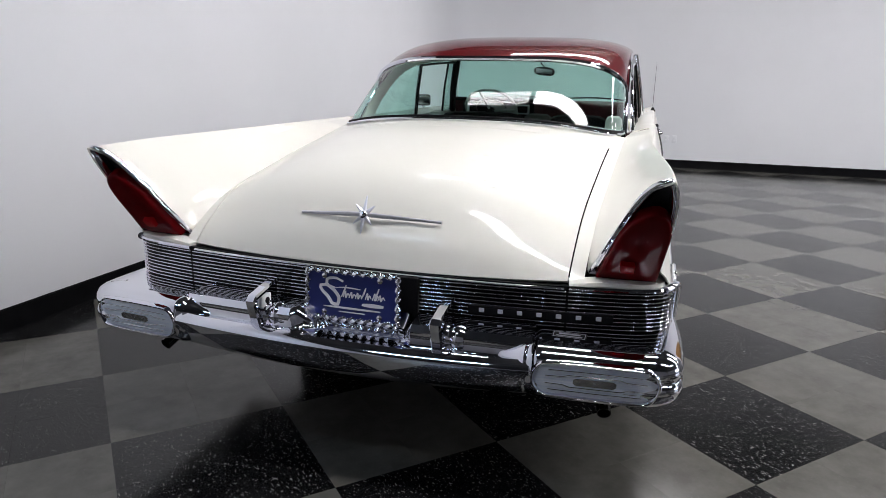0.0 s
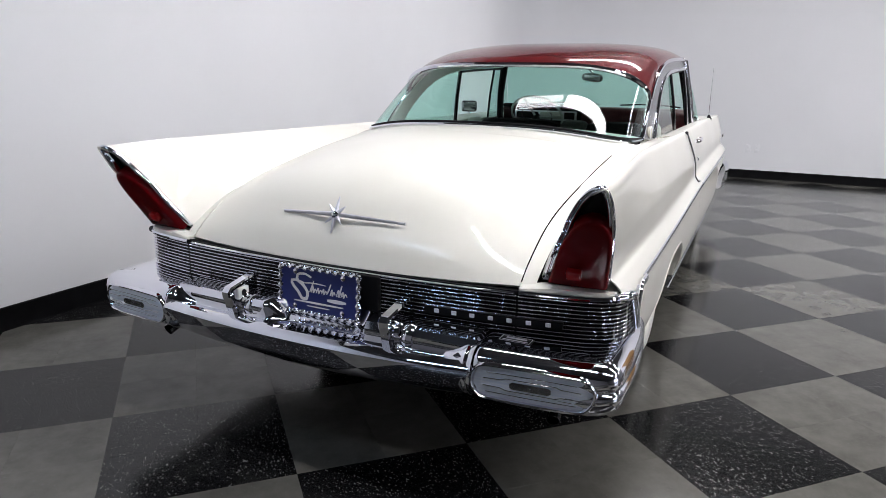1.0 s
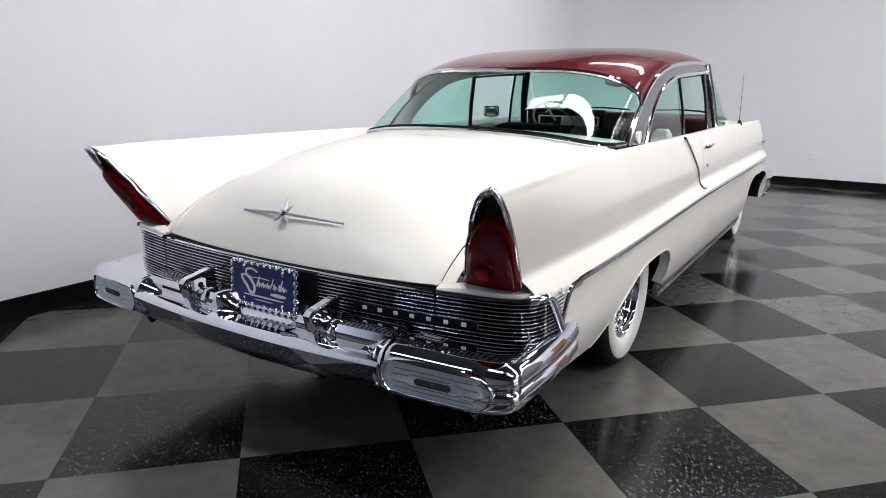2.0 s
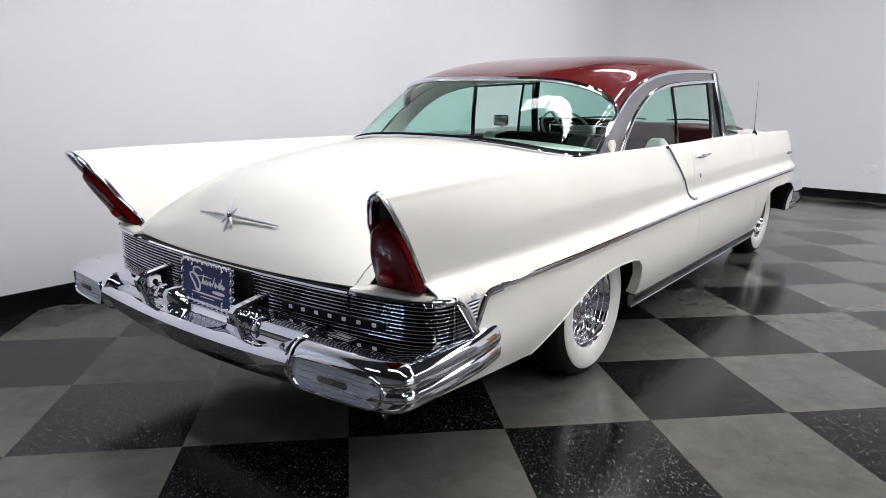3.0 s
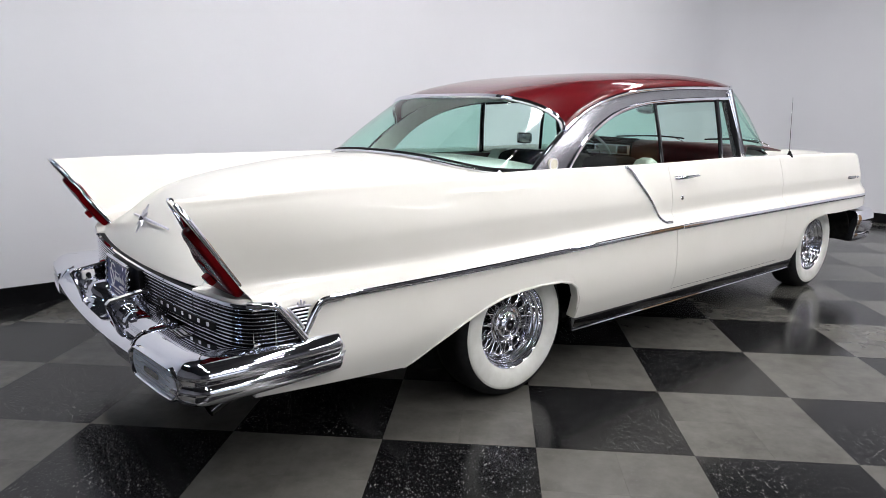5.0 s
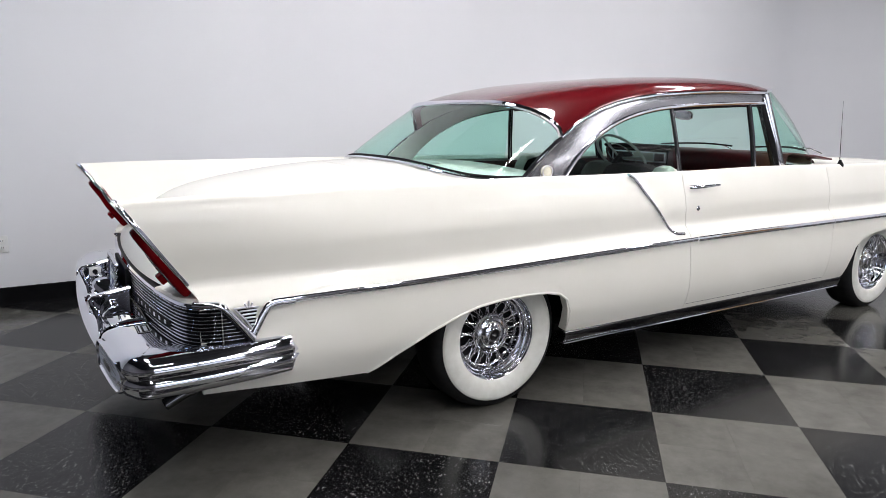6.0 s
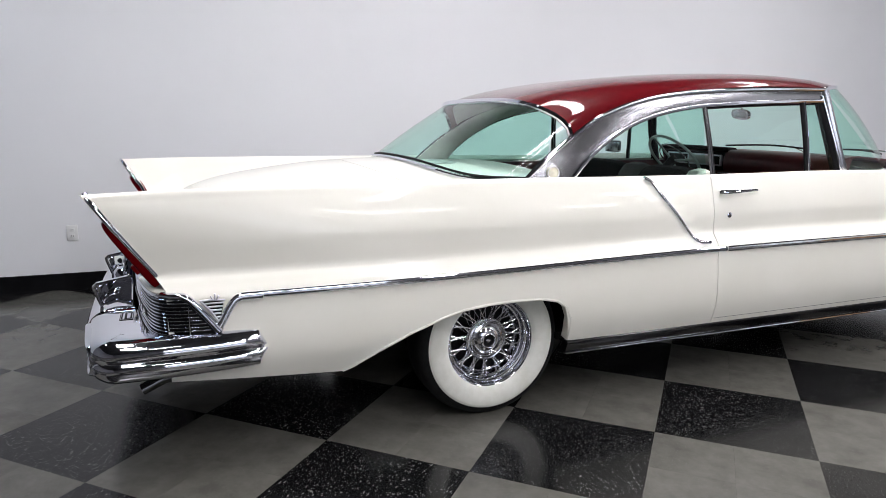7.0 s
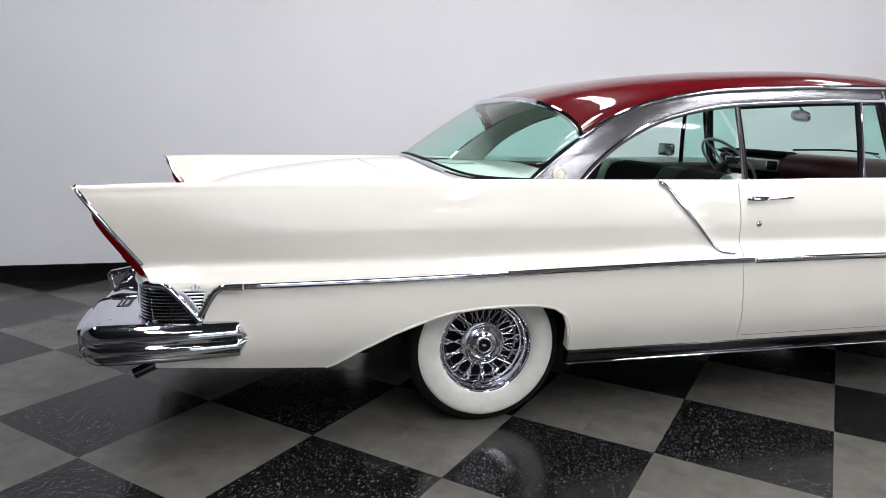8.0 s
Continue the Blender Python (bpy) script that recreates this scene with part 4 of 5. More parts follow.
# side window surround, side glass and posts
D_EDGE = [(0.215, 0.728, 1.016), (0.33, 0.722, 1.112), (0.45, 0.712, 1.200), (0.58, 0.704, 1.280), (0.78, 0.698, 1.354), (1.0, 0.692, 1.399), (1.2, 0.688, 1.420), (1.65, 0.686, 1.446), (2.04, 0.684, 1.454)]
W_EDGE = [(0.435, 0.752, 1.012), (0.515, 0.742, 1.099), (0.665, 0.726, 1.208), (0.85, 0.712, 1.292), (1.044, 0.704, 1.338), (1.181, 0.700, 1.357), (1.45, 0.698, 1.376), (1.80, 0.697, 1.393), (2.02, 0.697, 1.400)]
for sg in (-1, 1):
    a = [Vector((p[0], sg * p[1], p[2])) for p in resample(D_EDGE, 40)]
    b = [Vector((p[0], sg * p[1], p[2])) for p in resample(W_EDGE, 40)]
    part("window_surround", grid([[p.lerp(q, f) + Vector((0, sg * 0.002 * math.sin(f * math.pi), 0)) for f in (0, 0.25, 0.5, 0.75, 1)] for p, q in zip(a, b)])[0], ARCH, car, "polished metal window surround", thick=0.006)
    part("pillar_lining", grid([[p.lerp(q, f) + Vector((0, -sg * 0.014, 0)) for f in (0, 0.5, 1)] for p, q in zip(a, b)])[0], VINYL_SHELF, car, "pale inner pillar lining", thick=0.004)
    part("surround_trim", tube([p + Vector((0, sg * 0.006, 0)) for p in b], 0.007, 0.011), CHROME, car)
    part("surround_trim", tube([p + Vector((0, sg * 0.003, 0)) for p in a], 0.006, 0.006), CHROME, car)
    low = lambda u: Vector((u, sg * 0.755, 1.008))
    arch = [p for p in b if p.x < 1.205]
    rows = [[low(min(max(p.x, 0.44), 1.205)), p] for p in arch] + [[low(1.215), Vector((1.205, sg * 0.70, 1.358))]]
    part("quarter_window", grid([[r[0].lerp(r[1], f) for f in (0, 0.33, 0.66, 1)] for r in rows])[0], GLASS, car, "green-tinted fixed quarter window")
    part("centre_post", tube([(1.255, sg * 0.757, 1.005), (1.232, sg * 0.735, 1.18), (1.208, sg * 0.702, 1.365)], 0.009, 0.011), GUNMETAL, car)
    part("vent_post", tube([(1.895, sg * 0.757, 1.012), (1.88, sg * 0.735, 1.2), (1.865, sg * 0.700, 1.398)], 0.008, 0.013), BLACK, car, "black rubber vent window post")
    part("vent_post_trim", tube([(1.912, sg * 0.762, 1.012), (1.897, sg * 0.740, 1.2), (1.882, sg * 0.705, 1.398)], 0.005, 0.006), CHROME, car)
    part("door_seal", tube([p + Vector((0, -sg * 0.004, -0.014)) for p in b if p.x > 1.2], 0.006, 0.006), BLACK, car, "black rubber window seal")
    part("centre_seal", tube([(1.272, sg * 0.752, 1.010), (1.249, sg * 0.730, 1.18), (1.225, sg * 0.697, 1.36)], 0.006, 0.006), BLACK, car)
    part("pillar_seal", tube([(2.128, sg * 0.760, 1.012), (2.062, sg * 0.735, 1.2), (1.998, sg * 0.694, 1.395)], 0.007, 0.016), BLACK, car)
    part("vent_window", grid([[Vector((1.90, sg * 0.755, 1.012)), Vector((1.87, sg * 0.70, 1.395))], [Vector((2.14, sg * 0.762, 1.015)), Vector((2.01, sg * 0.699, 1.400))]])[0], GLASS, car, "green-tinted vent window")
    part("windscreen_post", tube([(2.165, sg * 0.768, 1.01), (2.10, sg * 0.742, 1.2), (2.035, sg * 0.690, 1.455)], 0.014, 0.024), SATIN, car)
    part("pillar_lining", tube([(2.15, sg * 0.742, 1.00), (2.085, sg * 0.715, 1.2), (2.03, sg * 0.668, 1.43)], 0.018, 0.030), VINYL_DARK, car)
    part("post_trim", tube([(2.145, sg * 0.774, 1.01), (2.08, sg * 0.748, 1.2), (2.015, sg * 0.698, 1.43)], 0.006, 0.008), CHROME, car)
    # round medallion on the rear pillar
    bm, vs = lathe([(0.030, 0.0), (0.030, 0.010), (0.025, 0.014), (0.023, 0.010), (0.010, 0.013)], 28, (0.345, sg * 0.735, 1.048), sg)
    cap(bm, vs[-1])
    medal = part("pillar_medallion", bm, IVORY, car, "round ivory pillar medallion in a silver ring")
    part("medallion_ring", tube([(0.345 + 0.028 * math.cos(t), sg * 0.7475, 1.048 + 0.028 * math.sin(t)) for t in [2 * math.pi * q / 28 for q in range(29)]], 0.003, 0.003, 6), SILVER, medal)

# windscreen, cowl, bonnet
ft = [roof_point(29, a) for a in A_ROOF]
fb = []
for a in A_ROOF:
    b = abs(a)
    fb.append(Vector((2.95 - 0.50 * b ** 3.0, 0.785 * a, 1.075 - 0.035 * b ** 2)))
rows = [[p.lerp(q, k / 8) + Vector((0.02, 0, 0.02)) * math.sin(k / 8 * math.pi) for p, q in zip(fb, ft)] for k in range(9)]
ws = part("windscreen", grid(rows)[0], GLASS, car, "wrap-round green-tinted windscreen")
part("windscreen_trim", tube([p + Vector((0, 0, -0.004)) for p in fb], 0.010, 0.010), CHROME, ws)
part("windscreen_trim", tube([p + Vector((0.006, 0, 0)) for p in ft], 0.010, 0.012), CHROME, ws)
for sg in (-1, 1):
    e = 0 if sg < 0 else -1
    part("windscreen_side", grid([[Vector((2.17, sg * 0.765, 1.02)), Vector((2.045, sg * 0.690, 1.452))], [fb[e], ft[e]]])[0], GLASS, ws)
rows = []
for k in range(24):
    u = 2.46 + (4.10 - 2.46) * k / 23
    row = []
    for j in range(25):
        a = -1 + j / 12
        zr = ridge_z(min(u, 4.04)) - 0.10 * smoothstep((u - 3.92) / 0.2)
        w = half(min(u, 4.04), ridge_z(min(u, 4.04))) - 0.08 * smoothstep((u - 3.92) / 0.2)
        zc = 1.06 - 0.05 * ((u - 2.6) / 1.4) ** 2
        row.append(Vector((u, a * w, zr + (zc - zr) * (1 - abs(a) ** 4) - 0.02 * math.sin(math.pi * min(1, (1 - abs(a)) / 0.35)) * (abs(a) > 0.65))))
    rows.append(row)
part("bonnet", grid(rows)[0], WHITE, car, thick=0.004)
# nose and front bumper
part("nose_panel", sweep([(4.10, -0.78), (4.12, -0.4), (4.13, 0.0), (4.12, 0.4), (4.10, 0.78)], [(-0.05, 0.45), (0.0, 0.46), (0.01, 0.7), (0.0, 0.92), (-0.06, 0.93)]), CHROME, car)
fpath = [(3.72, -0.965), (3.80, -0.990), (4.00, -0.985), (4.13, -0.93), (4.21, -0.78), (4.24, -0.4), (4.25, 0.0)]
fpath = fpath + [(a, -b) for a, b in fpath[-2::-1]]
part("front_bumper", sweep(fpath, [(-0.14, 0.330), (-0.045, 0.330), (-0.022, 0.345), (-0.012, 0.372), (-0.016, 0.398), (-0.010, 0.408), (0.0, 0.435), (0.002, 0.485), (0.004, 0.50), (0.0, 0.545), (-0.02, 0.575), (-0.14, 0.580)]), CHROME, car, "chrome front bumper")

# wheels
WHEEL_R = 0.335


def wheel(u, sg, track=0.758):
    c = (u, sg * track, 0.331)
    t = new("wheel")
    t.parent = car
    tagged(t, "wire wheel with a wide whitewall tyre")
    tyre = [(0.188, -0.085), (0.21, -0.10), (0.26, -0.108), (0.305, -0.100), (0.327, -0.080), (WHEEL_R, -0.05), (WHEEL_R + 0.001, 0), (WHEEL_R, 0.05), (0.327, 0.080), (0.308, 0.096), (0.294, 0.102)]
    bm, _ = lathe(tyre, 64, c, sg)
    ty = part("tyre", bm, RUBBER, t, "black tyre tread")
    bm, _ = lathe([(0.294, 0.1015), (0.291, 0.1045), (0.28, 0.1085), (0.25, 0.110), (0.22, 0.104), (0.203, 0.092), (0.196, 0.080)], 64, c, sg)
    part("whitewall", bm, WHITEWALL, ty, "broad white tyre sidewall")
    bm, _ = lathe([(0.196, 0.070), (0.203, 0.080), (0.2035, 0.087), (0.200, 0.0905), (0.196, 0.088), (0.193, 0.080), (0.190, 0.066), (0.187, 0.062), (0.182, 0.0615), (0.179, 0.058), (0.177, 0.045), (0.174, 0.041),
                   (0.169, 0.0405), (0.166, 0.036), (0.163, 0.020), (0.158, 0.012), (0.152, 0.008), (0.150, -0.04)], 72, c, sg)
    part("rim", bm, CHROME, t, "stepped bright chrome rim")
    bm, vs = lathe([(0.155, -0.020), (0.08, -0.020), (0.02, -0.020)], 32, c, sg)
    cap(bm, vs[-1])
    part("wheel_disc", bm, BLACK, t)
    bm, vs = lathe([(0.086, 0.000), (0.093, 0.018), (0.0965, 0.030), (0.0965, 0.040), (0.094, 0.0445), (0.091, 0.0445), (0.0895, 0.042), (0.087, 0.044), (0.084, 0.0475), (0.078, 0.0485), (0.0765, 0.0475), (0.075, 0.0500),
                    (0.064, 0.0535), (0.0625, 0.0525), (0.061, 0.0550), (0.048, 0.0610), (0.037, 0.0660), (0.0335, 0.0665), (0.0325, 0.0715), (0.0300, 0.0730), (0.0265, 0.0725), (0.0250, 0.0690), (0.0235, 0.0640)], 56, c, sg)
    hub = part("hub_cap", bm, HUB, t, "turned chrome hub cap")
    bm, vs = lathe([(0.024, 0.0645), (0.014, 0.0650), (0.004, 0.0655)], 24, c, sg)
    cap(bm, vs[-1])
    part("hub_badge", bm, BLACK, hub)
    part("badge_star", tube([(c[0] - 0.010, c[1] + sg * 0.0665, c[2]), (c[0], c[1] + sg * 0.068, c[2]), (c[0] + 0.010, c[1] + sg * 0.0665, c[2])], 0.002, 0.010, 6, taper=[0.3, 1, 0.3]), CHROME, hub)
    # two rows of laced wires with their nipples at the rim
    for k in range(60):
        row, n = k % 2, k // 2
        a = 2 * math.pi * (n + 0.5 * row) / 30
        lean = (0.17, -0.17)[n % 2]
        r0, r1, y0, y1 = ((0.092, 0.166, 0.036, 0.034), (0.087, 0.158, -0.006, 0.000))[row]
        p = Vector((c[0] + r0 * math.cos(a), c[1] + sg * y0, c[2] + r0 * math.sin(a)))
        q = Vector((c[0] + r1 * math.cos(a + lean), c[1] + sg * y1, c[2] + r1 * math.sin(a + lean)))
        part("spoke", tube([p, p.lerp(q, 0.78), p.lerp(q, 0.80), q], 0.0021, 0.0021, 6, taper=[1, 1, 1.8, 1.8]), PLATED, t)


for u, track in ((0.010, 0.758), (3.330, 0.712)):
    for sg in (-1, 1):
        wheel(u, sg, track)

# underside, wheel housings, inner floor and bulkheads
part("underbody", box(0.42, 2.62, -0.86, 0.86, 0.255, 0.31, 0.02), DARK, car)
part("underbody", box(-1.20, -0.45, -0.72, 0.72, 0.285, 0.40, 0.02), DARK, car)
part("fuel_tank", box(-1.15, -0.5, -0.50, 0.50, 0.225, 0.284, 0.02), DARK, car)
part("underbody", box(3.0, 3.9, -0.6, 0.6, 0.34, 0.40, 0.02), DARK, car)
part("axle", tube([(0, -0.62, 0.332), (0, 0.62, 0.332)], 0.05), DARK, car)
part("axle", tube([(3.30, -0.62, 0.332), (3.30, 0.62, 0.332)], 0.04), DARK, car)
for u0, u1 in ((-0.66, 0.43), (2.60, 3.75)):
    for sg in (-1, 1):
        rows = []
        for k in range(15):
            a = math.pi * k / 14
            x, z = (u0 + u1) / 2 - (u1 - u0) / 2 * math.cos(a), 0.335 + 0.325 * math.sin(a) ** 0.6
            rows.append([(x, sg * 0.905, z), (x, sg * 0.57, z)])
        bm, vs = grid(rows)
        cap(bm, [r[1] for r in vs])
        part("wheel_housing", bm, DARK, car, thick=0.01)
part("bulkhead", box(0.30, 0.33, -0.72, 0.72, 0.35, 0.98), DARK, car, smooth=False)
part("bulkhead", box(2.62, 2.65, -0.85, 0.85, 0.31, 1.0), DARK, car, smooth=False)
part("tail_panel", box(-1.33, -1.31, -0.80, 0.80, 0.40, 0.66), DARK, car, smooth=False)
part("cabin_floor", box(0.33, 2.62, -0.86, 0.86, 0.312, 0.34), DARK, car, smooth=False)
# exhaust tip
for sg in (-1, 1):
    bm = tube([(-1.20, sg * 0.770, 0.335), (-1.30, sg * 0.780, 0.322), (-1.375, sg * 0.792, 0.292)], 0.020, 0.020, 18, caps=False)
    part("exhaust_tip", bm, ROCKER, car, thick=0.003)

# cabin
shelf_rows = [[Vector((x0 + (x1 - x0) * k / 8, v, z)) for k in range(9)] for v, x0, x1, z in [(0.70 * (i / 10 - 1), -0.14 + 0.33 * abs(i / 10 - 1) ** 5, 0.42, 1.046 - 0.036 * abs(i / 10 - 1) ** 2) for i in range(21)]]
part("parcel_shelf", grid(shelf_rows)[0], VINYL_SHELF, car, "pale vinyl parcel shelf", thick=0.01)
bm, vs = lathe([(0.10, 0), (0.099, 0.003), (0.09, 0.004), (0.01, 0.005)], 28)
bm.transform(Matrix.Translation((0.08, 0.02, 1.0515)) @ pose(0, 0, 0, 90, 0, 0) @ Matrix.Diagonal((1, 1, 1.7, 1)))
part("shelf_speaker", bm, WHEELGRIP, car, "flat oval speaker grille")


def bench(u, top, name, label, edge):
    t = new(name)
    t.parent = car
    tagged(t, label)
    def cushion(nm, v0, v1, mat):
        rows = []
        prof = [(0.06, 0.50), (0.0, 0.55), (0.05, 0.75), (0.12, top - 0.05), (0.15, top - 0.01), (0.20, top), (0.245, top - 0.02), (0.26, top - 0.08), (0.22, 0.70), (0.20, 0.45)]
        for k in range(9):
            v = v0 + (v1 - v0) * k / 8
            e = abs(k / 4 - 1) ** 6 * 0.02
            rows.append([(u + x, v, z - e * (z > 0.8)) for x, z in prof])
        bm, vs = grid(rows)
        cap(bm, vs[0])
        cap(bm, vs[-1])
        part(nm, bm, mat, t)
    cushion("bolster", -0.66, -0.56, edge)
    cushion("seat_back", -0.555, -0.20, VINYL_DARK)
    cushion("seat_insert", -0.195, -0.02, VINYL_GREY)
    cushion("seat_back", 0.0, 0.555, VINYL_DARK)
    cushion("bolster", 0.56, 0.66, edge)
    part("seat_cushion", box(u + 0.12, u + 0.68, -0.66, 0.66, 0.42, 0.60, 0.05, 4), VINYL_RED, t)


bench(1.12, 1.045, "front_bench", "dark cloth front bench seat with white vinyl bolsters", VINYL_WHITE)
bench(0.36, 0.985, "rear_bench", "dark cloth rear bench seat", VINYL_DARK)
# dashboard
rows = []
for k in range(13):
    v = -0.74 + 1.48 * k / 12
    rows.append([(2.30, v, 0.78), (2.24, v, 0.90), (2.22, v, 1.02), (2.20, v, 1.075), (2.22, v, 1.098), (2.30, v, 1.105), (2.55, v, 1.085), (2.75, v, 1.06)])
dash = part("dashboard", grid(rows)[0], VINYL_RED, car, "oxblood padded dashboard with a silver instrument panel", thick=0.01)
part("dash_pad", tube([(2.215, 0.08, 1.104), (2.20, 0.40, 1.108), (2.215, 0.73, 1.104)], 0.045, 0.016, 12), VINYL_DARK, dash)
rows = []
for k in range(15):
    v = -0.74 + 0.80 * k / 14
    lift = 0.014 * smoothstep(k / 10)
    rows.append([(2.20, v, 0.930), (2.150, v, 0.950), (2.128, v, 0.985), (2.125, v, 1.035 + lift), (2.140, v, 1.070 + lift), (2.180, v, 1.092 + lift), (2.26, v, 1.106)])
bm, vs = grid(rows)
cap(bm, vs[0])
cap(bm, vs[-1])
part("passenger_pad", bm, VINYL_RED, dash, "oxblood padded dash roll")
part("lower_dash", box(2.19, 2.25, -0.70, 0.70, 0.80, 0.925, 0.02), VINYL_DARK, dash)
panel = part("instrument_panel", box(2.160, 2.225, 0.065, 0.66, 0.965, 1.085, 0.012), BLACK, dash)
part("instrument_face", box(2.148, 2.162, 0.10, 0.62, 0.995, 1.070, 0.006), SILVER, panel, "silver instrument face")
for v0, v1, mat in ((0.115, 0.20, BLACK), (0.215, 0.40, GREYTRIM), (0.415, 0.60, BLACK)):
    part("dial", box(2.1455, 2.1495, v0, v1, 1.006, 1.060, 0.0015), mat, panel)
radio = part("radio", box(2.105, 2.19, -0.10, 0.08, 0.925, 0.962, 0.006), BLACK, dash)
for z in (0.930, 0.944, 0.957):
    part("radio_bar", tube([(2.103, -0.095, z), (2.103, 0.075, z)], 0.002, 0.003, 6), CHROME, radio)
# wipers resting on the windscreen base
for v0, v1 in ((-0.62, -0.10), (0.08, 0.60)):
    blade = part("wiper", tube([(2.86 - 0.42 * (abs(v) / 0.785) ** 3, v, 1.112 + 0.012 * math.sin((v - v0) / (v1 - v0) * math.pi)) for v in np.linspace(v0, v1, 9)], 0.006, 0.007, 6), BLACK, car, "black wiper blade")
    part("wiper_arm", tube([(2.93, v0 + 0.05, 1.085), (2.90, v0 + 0.12, 1.118), (2.87, (v0 + v1) / 2, 1.126)], 0.004, 0.005, 6), SATIN, blade)
# steering wheel
sw = new("steering_wheel")
sw.parent = car
tagged(sw, "thin grey steering wheel with a chrome horn ring")
sw.matrix_local = pose(2.00, 0.38, 1.035, 0, 47, 0)


def ring_mesh(r, t, n=40, arc=2 * math.pi):
    pts = [(r * math.cos(arc * i / n), r * math.sin(arc * i / n), 0) for i in range(n + 1)]
    return tube(pts, t, t, 8, caps=False)


part("wheel_rim", ring_mesh(0.205, 0.0095), WHEELGRIP, sw)
part("horn_ring", ring_mesh(0.12, 0.005), CHROME, sw)
for a in (0.35, math.pi - 0.35, -math.pi / 2):
    part("wheel_spoke", tube([(0.02 * math.cos(a), 0.02 * math.sin(a), -0.02), (0.2 * math.cos(a), 0.2 * math.sin(a), 0)], 0.010, 0.006), WHEELGRIP, sw)
part("steering_column", tube([(0, 0, 0.0), (0, 0, -0.35)], 0.03), BLACK, sw)
# rear-view mirror
rows = []
for d, r in ((-0.0125, 0.90), (-0.0125, 0.98), (-0.006, 1.0), (0.006, 0.97), (0.015, 0.80), (0.020, 0.45), (0.021, 0.1)):
    row = []
    for q in range(32):
        c0, s0 = math.cos(2 * math.pi * q / 32), math.sin(2 * math.pi * q / 32)
        row.append((d, 0.086 * r * math.copysign(abs(c0) ** 0.7, c0), 0.033 * r * math.copysign(abs(s0) ** 0.7, s0)))
    rows.append(row)
bm, vs = grid(rows, None, close=True)
cap(bm, vs[0])
cap(bm, vs[-1])
rv = part("interior_mirror", bm, SATIN, car, "oval interior rear-view mirror")
rv.matrix_local = pose(2.18, 0.0, 1.335, 5, -8, -10)
part("mirror_glass", box(-0.0135, -0.0115, -0.066, 0.066, -0.018, 0.018, 0.0009), SILVER, rv)
part("mirror_stem", tube([(0.012, 0.0, 0.025), (0.0, 0.03, 0.055), (-0.03, 0.05, 0.12)], 0.005), SATIN, rv)
# headliner and door cards
part("headliner", grid([[roof_point(i, a) + Vector((0, 0, -0.03)) for a in A_ROOF[2:-2]] for i in range(1, 29)])[0], VINYL_WHITE, car, "pale headliner", thick=0.006)
for sg in (-1, 1):
    part("door_card", box(0.45, 2.3, sg * 0.735 - 0.015, sg * 0.735 + 0.015, 0.34, 1.0, 0.008), VINYL_RED, car, "oxblood vinyl door card")

# door furniture
for sg in (-1, 1):
    def flank_at(u, z):
        return sg * half(u, z)
    h = part("door_handle", tube([(1.175, flank_at(1.175, 0.956) + sg * 0.006, 0.956), (1.20, flank_at(1.2, 0.957) + sg * 0.026, 0.957), (1.28, flank_at(1.28, 0.958) + sg * 0.030, 0.959), (1.39, flank_at(1.39, 0.96) + sg * 0.024, 0.962), (1.395, flank_at(1.39, 0.96) + sg * 0.004, 0.962)], 0.010, 0.009, 10, taper=[1.2, 1.3, 1.0, 0.7, 0.5]), CHROME, car, "chrome door handle")
    bm, vs = lathe([(0.013, 0.0), (0.013, 0.006), (0.009, 0.009), (0.003, 0.009)], 18, (1.228, flank_at(1.228, 0.847), 0.847), sg)
    cap(bm, vs[-1])
    part("door_lock", bm, CHROME, car)
# aerial on the right wing
aer = part("aerial", tube([(2.65, -0.845, 1.03), (2.628, -0.845, 1.20), (2.60, -0.846, 1.425)], 0.0022, 0.0022, 8, taper=[1.3, 0.9, 0.5]), CHROME, car, "thin chrome radio aerial")
part("aerial_base", tube([(2.65, -0.862, 0.985), (2.65, -0.848, 1.03), (2.65, -0.845, 1.065)], 0.022, 0.022, 12, taper=[0.2, 1.0, 0.3]), BLACK, aer)
# mirror on the left door
mir = part("door_mirror", box(-0.020, 0.022, -0.062, 0.062, -0.044, 0.044, 0.020, 4), SATIN, car, "chrome door mirror")
mir.matrix_local = pose(1.88, 0.915, 1.095, 0, 0, 26)
part("mirror_glass", box(-0.0165, -0.0142, -0.054, 0.054, -0.040, 0.040, 0.001), ROCKER, mir)
part("mirror_stalk", tube([(0.005, 0.0, -0.04), (0.02, -0.03, -0.08), (0.035, -0.05, -0.10)], 0.009), CHROME, mir)
# script on the wing
script = part("wing_script", box(3.56, 3.70, -0.921, -0.911, 0.835, 0.857, 0.003), SATIN, car)
part("script_star", tube([(3.72, -0.916, 0.846), (3.755, -0.914, 0.846), (3.79, -0.910, 0.846)], 0.005, 0.010, 6, taper=[0.3, 1, 0.3]), CHROME, script)

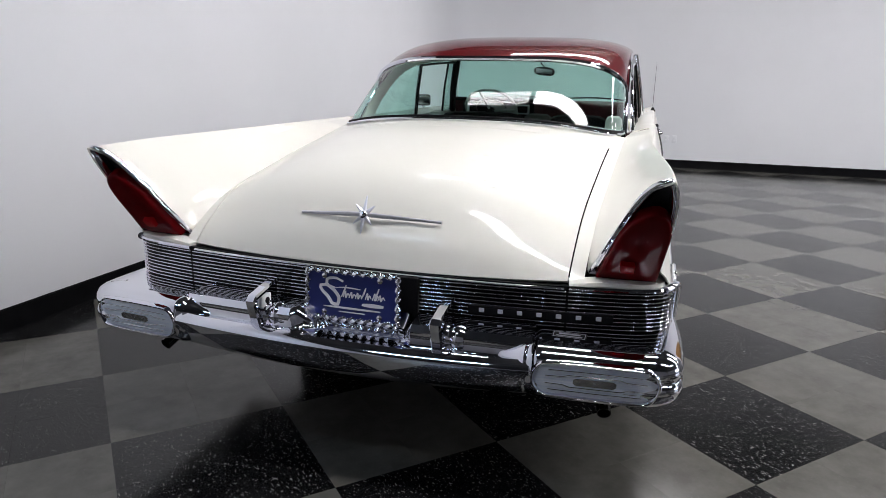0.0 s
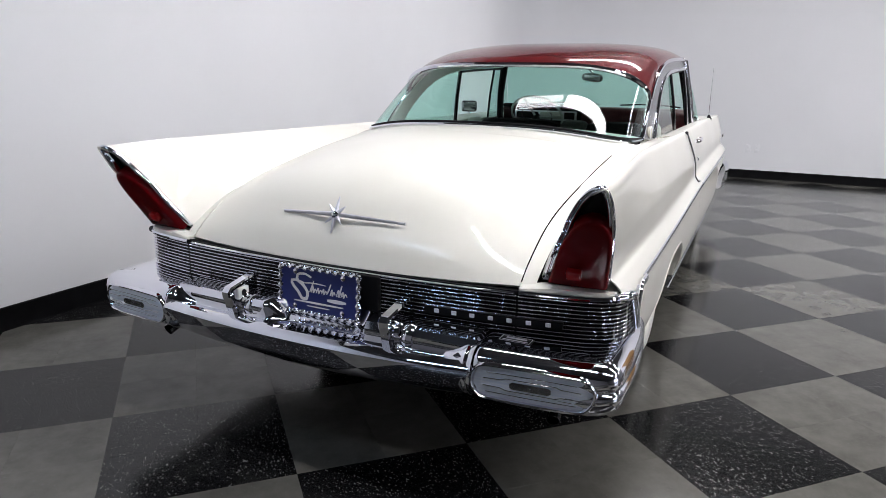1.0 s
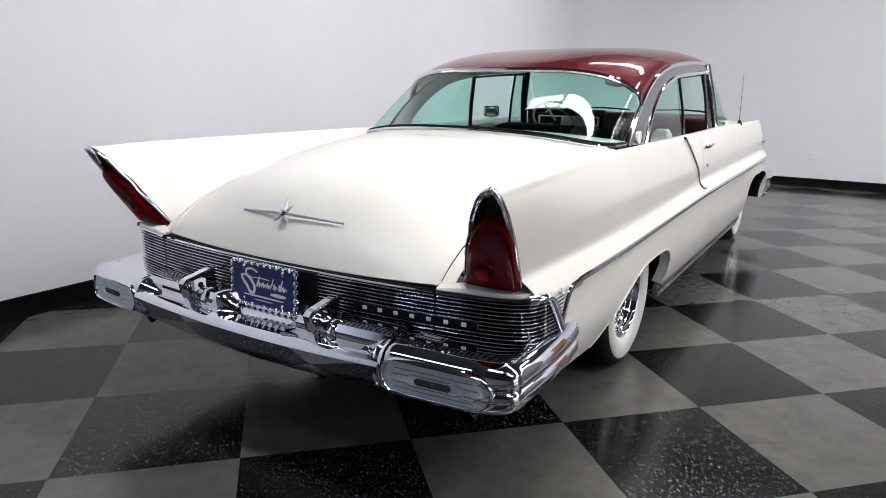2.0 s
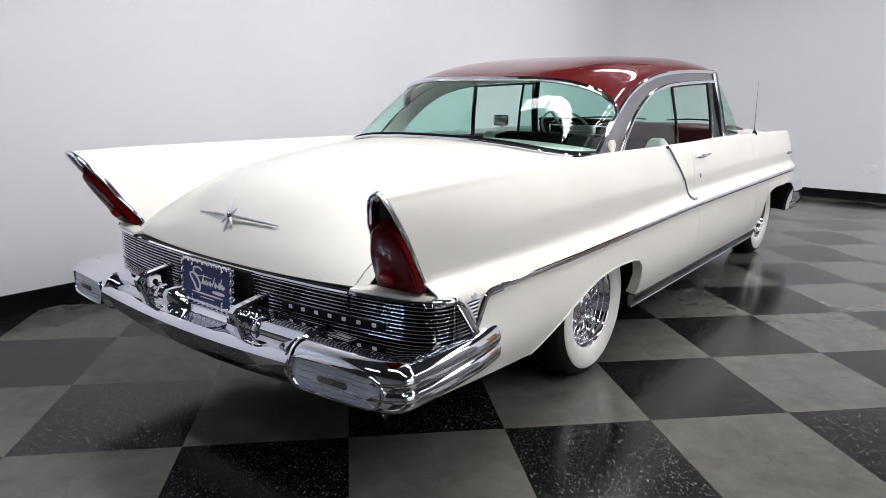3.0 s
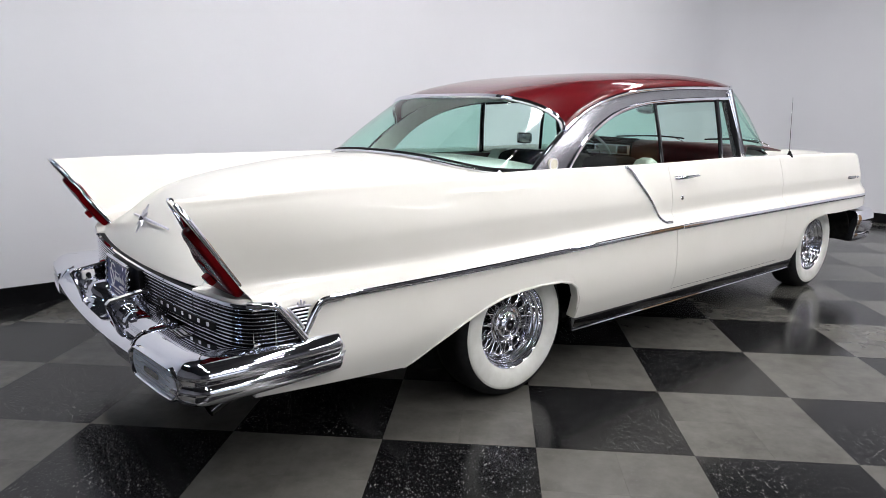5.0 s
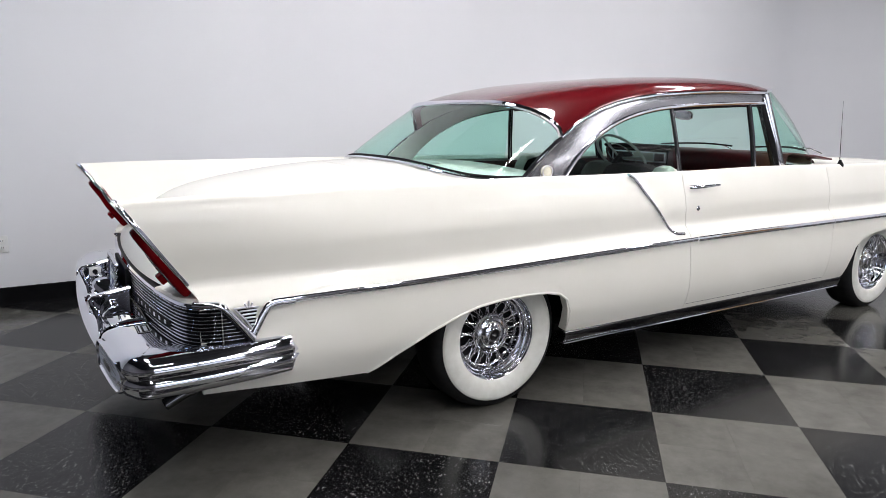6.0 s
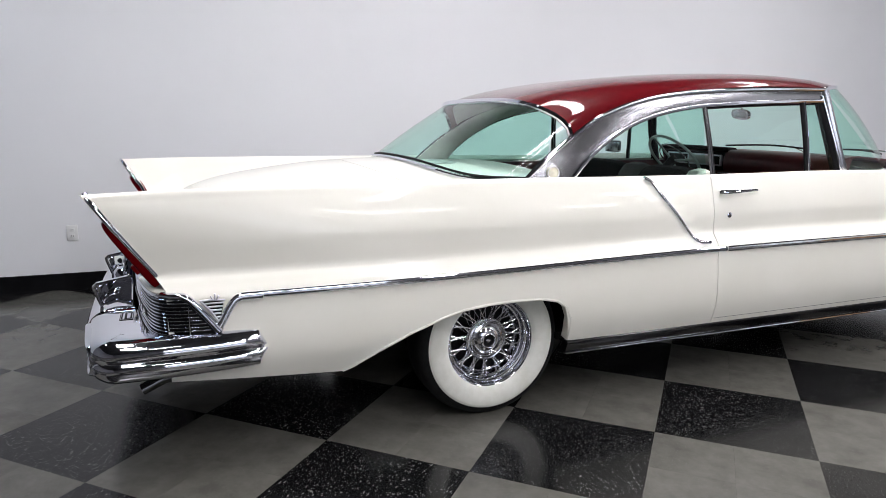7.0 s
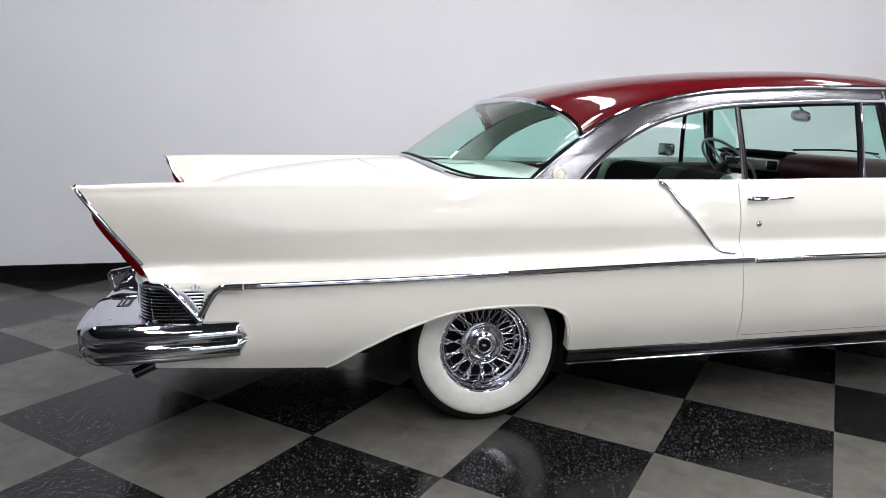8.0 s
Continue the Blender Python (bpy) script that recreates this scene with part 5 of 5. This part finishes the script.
for ob in car.children_recursive:
    if ob.type == "MESH" and ob.data.materials[0] == GLASS:
        ob.visible_shadow = False

# ---- the floor ----
TILE, SQUARE = 0.3048, 2           # each square of the checkerboard is laid of two by two tiles
floor = part("floor", box(-14, 14, -14, 14, -0.06, -0.008), GROUT, None, "checkerboard of charcoal and grey speckled vinyl tiles", kind="structure", smooth=False)


def tile_bm(bm, x, y):
    g = 0.0001
    a, b = x + g, x + TILE - g
    c, d = y + g, y + TILE - g
    e = 0.00015
    lo = [(a, c, -0.0079), (b, c, -0.0079), (b, d, -0.0079), (a, d, -0.0079)]
    mi = [(a, c, -e), (b, c, -e), (b, d, -e), (a, d, -e)]
    hi = [(a + e, c + e, 0), (b - e, c + e, 0), (b - e, d - e, 0), (a + e, d - e, 0)]
    V = [[bm.verts.new(p) for p in r] for r in (lo, mi, hi)]
    for r, s in zip(V, V[1:]):
        for i in range(4):
            bm.faces.new((r[i], r[(i + 1) % 4], s[(i + 1) % 4], s[i]))
    bm.faces.new(V[2])


shared = []
for mat in (TILE_DARK, TILE_LIGHT):
    bm = bmesh.new()
    tile_bm(bm, 0, 0)
    me = bpy.data.meshes.new("tile")
    bm.to_mesh(me)
    bm.free()
    me.materials.append(mat)
    shared.append(me)
far = [bmesh.new(), bmesh.new()]
inv = CAR.inverted()
for i in range(-46, 46):
    for j in range(-46, 46):
        x, y = i * TILE, j * TILE
        q = inv @ Vector((x + TILE / 2, y + TILE / 2, 0))
        if not (BACK_WALL - 0.5 < q.x < FAR_WALL + 0.5 and RIGHT_WALL - 0.5 < q.y < LEFT_WALL + 0.5):
            continue
        k = (i // SQUARE + j // SQUARE) % 2
        if -2.3 < q.x < 3.6 and -3.1 < q.y < -0.35 or -2.6 < q.x < -1.0 and -1.0 < q.y < 1.6:
            ob = new("tile", shared[k])
            ob.location = (x, y, 0)
            ob.parent = floor
        else:
            tile_bm(far[k], x, y)
for k, mat in enumerate((TILE_DARK, TILE_LIGHT)):
    part("far_tiles", far[k], mat, floor, "", smooth=False, kind="stuff")
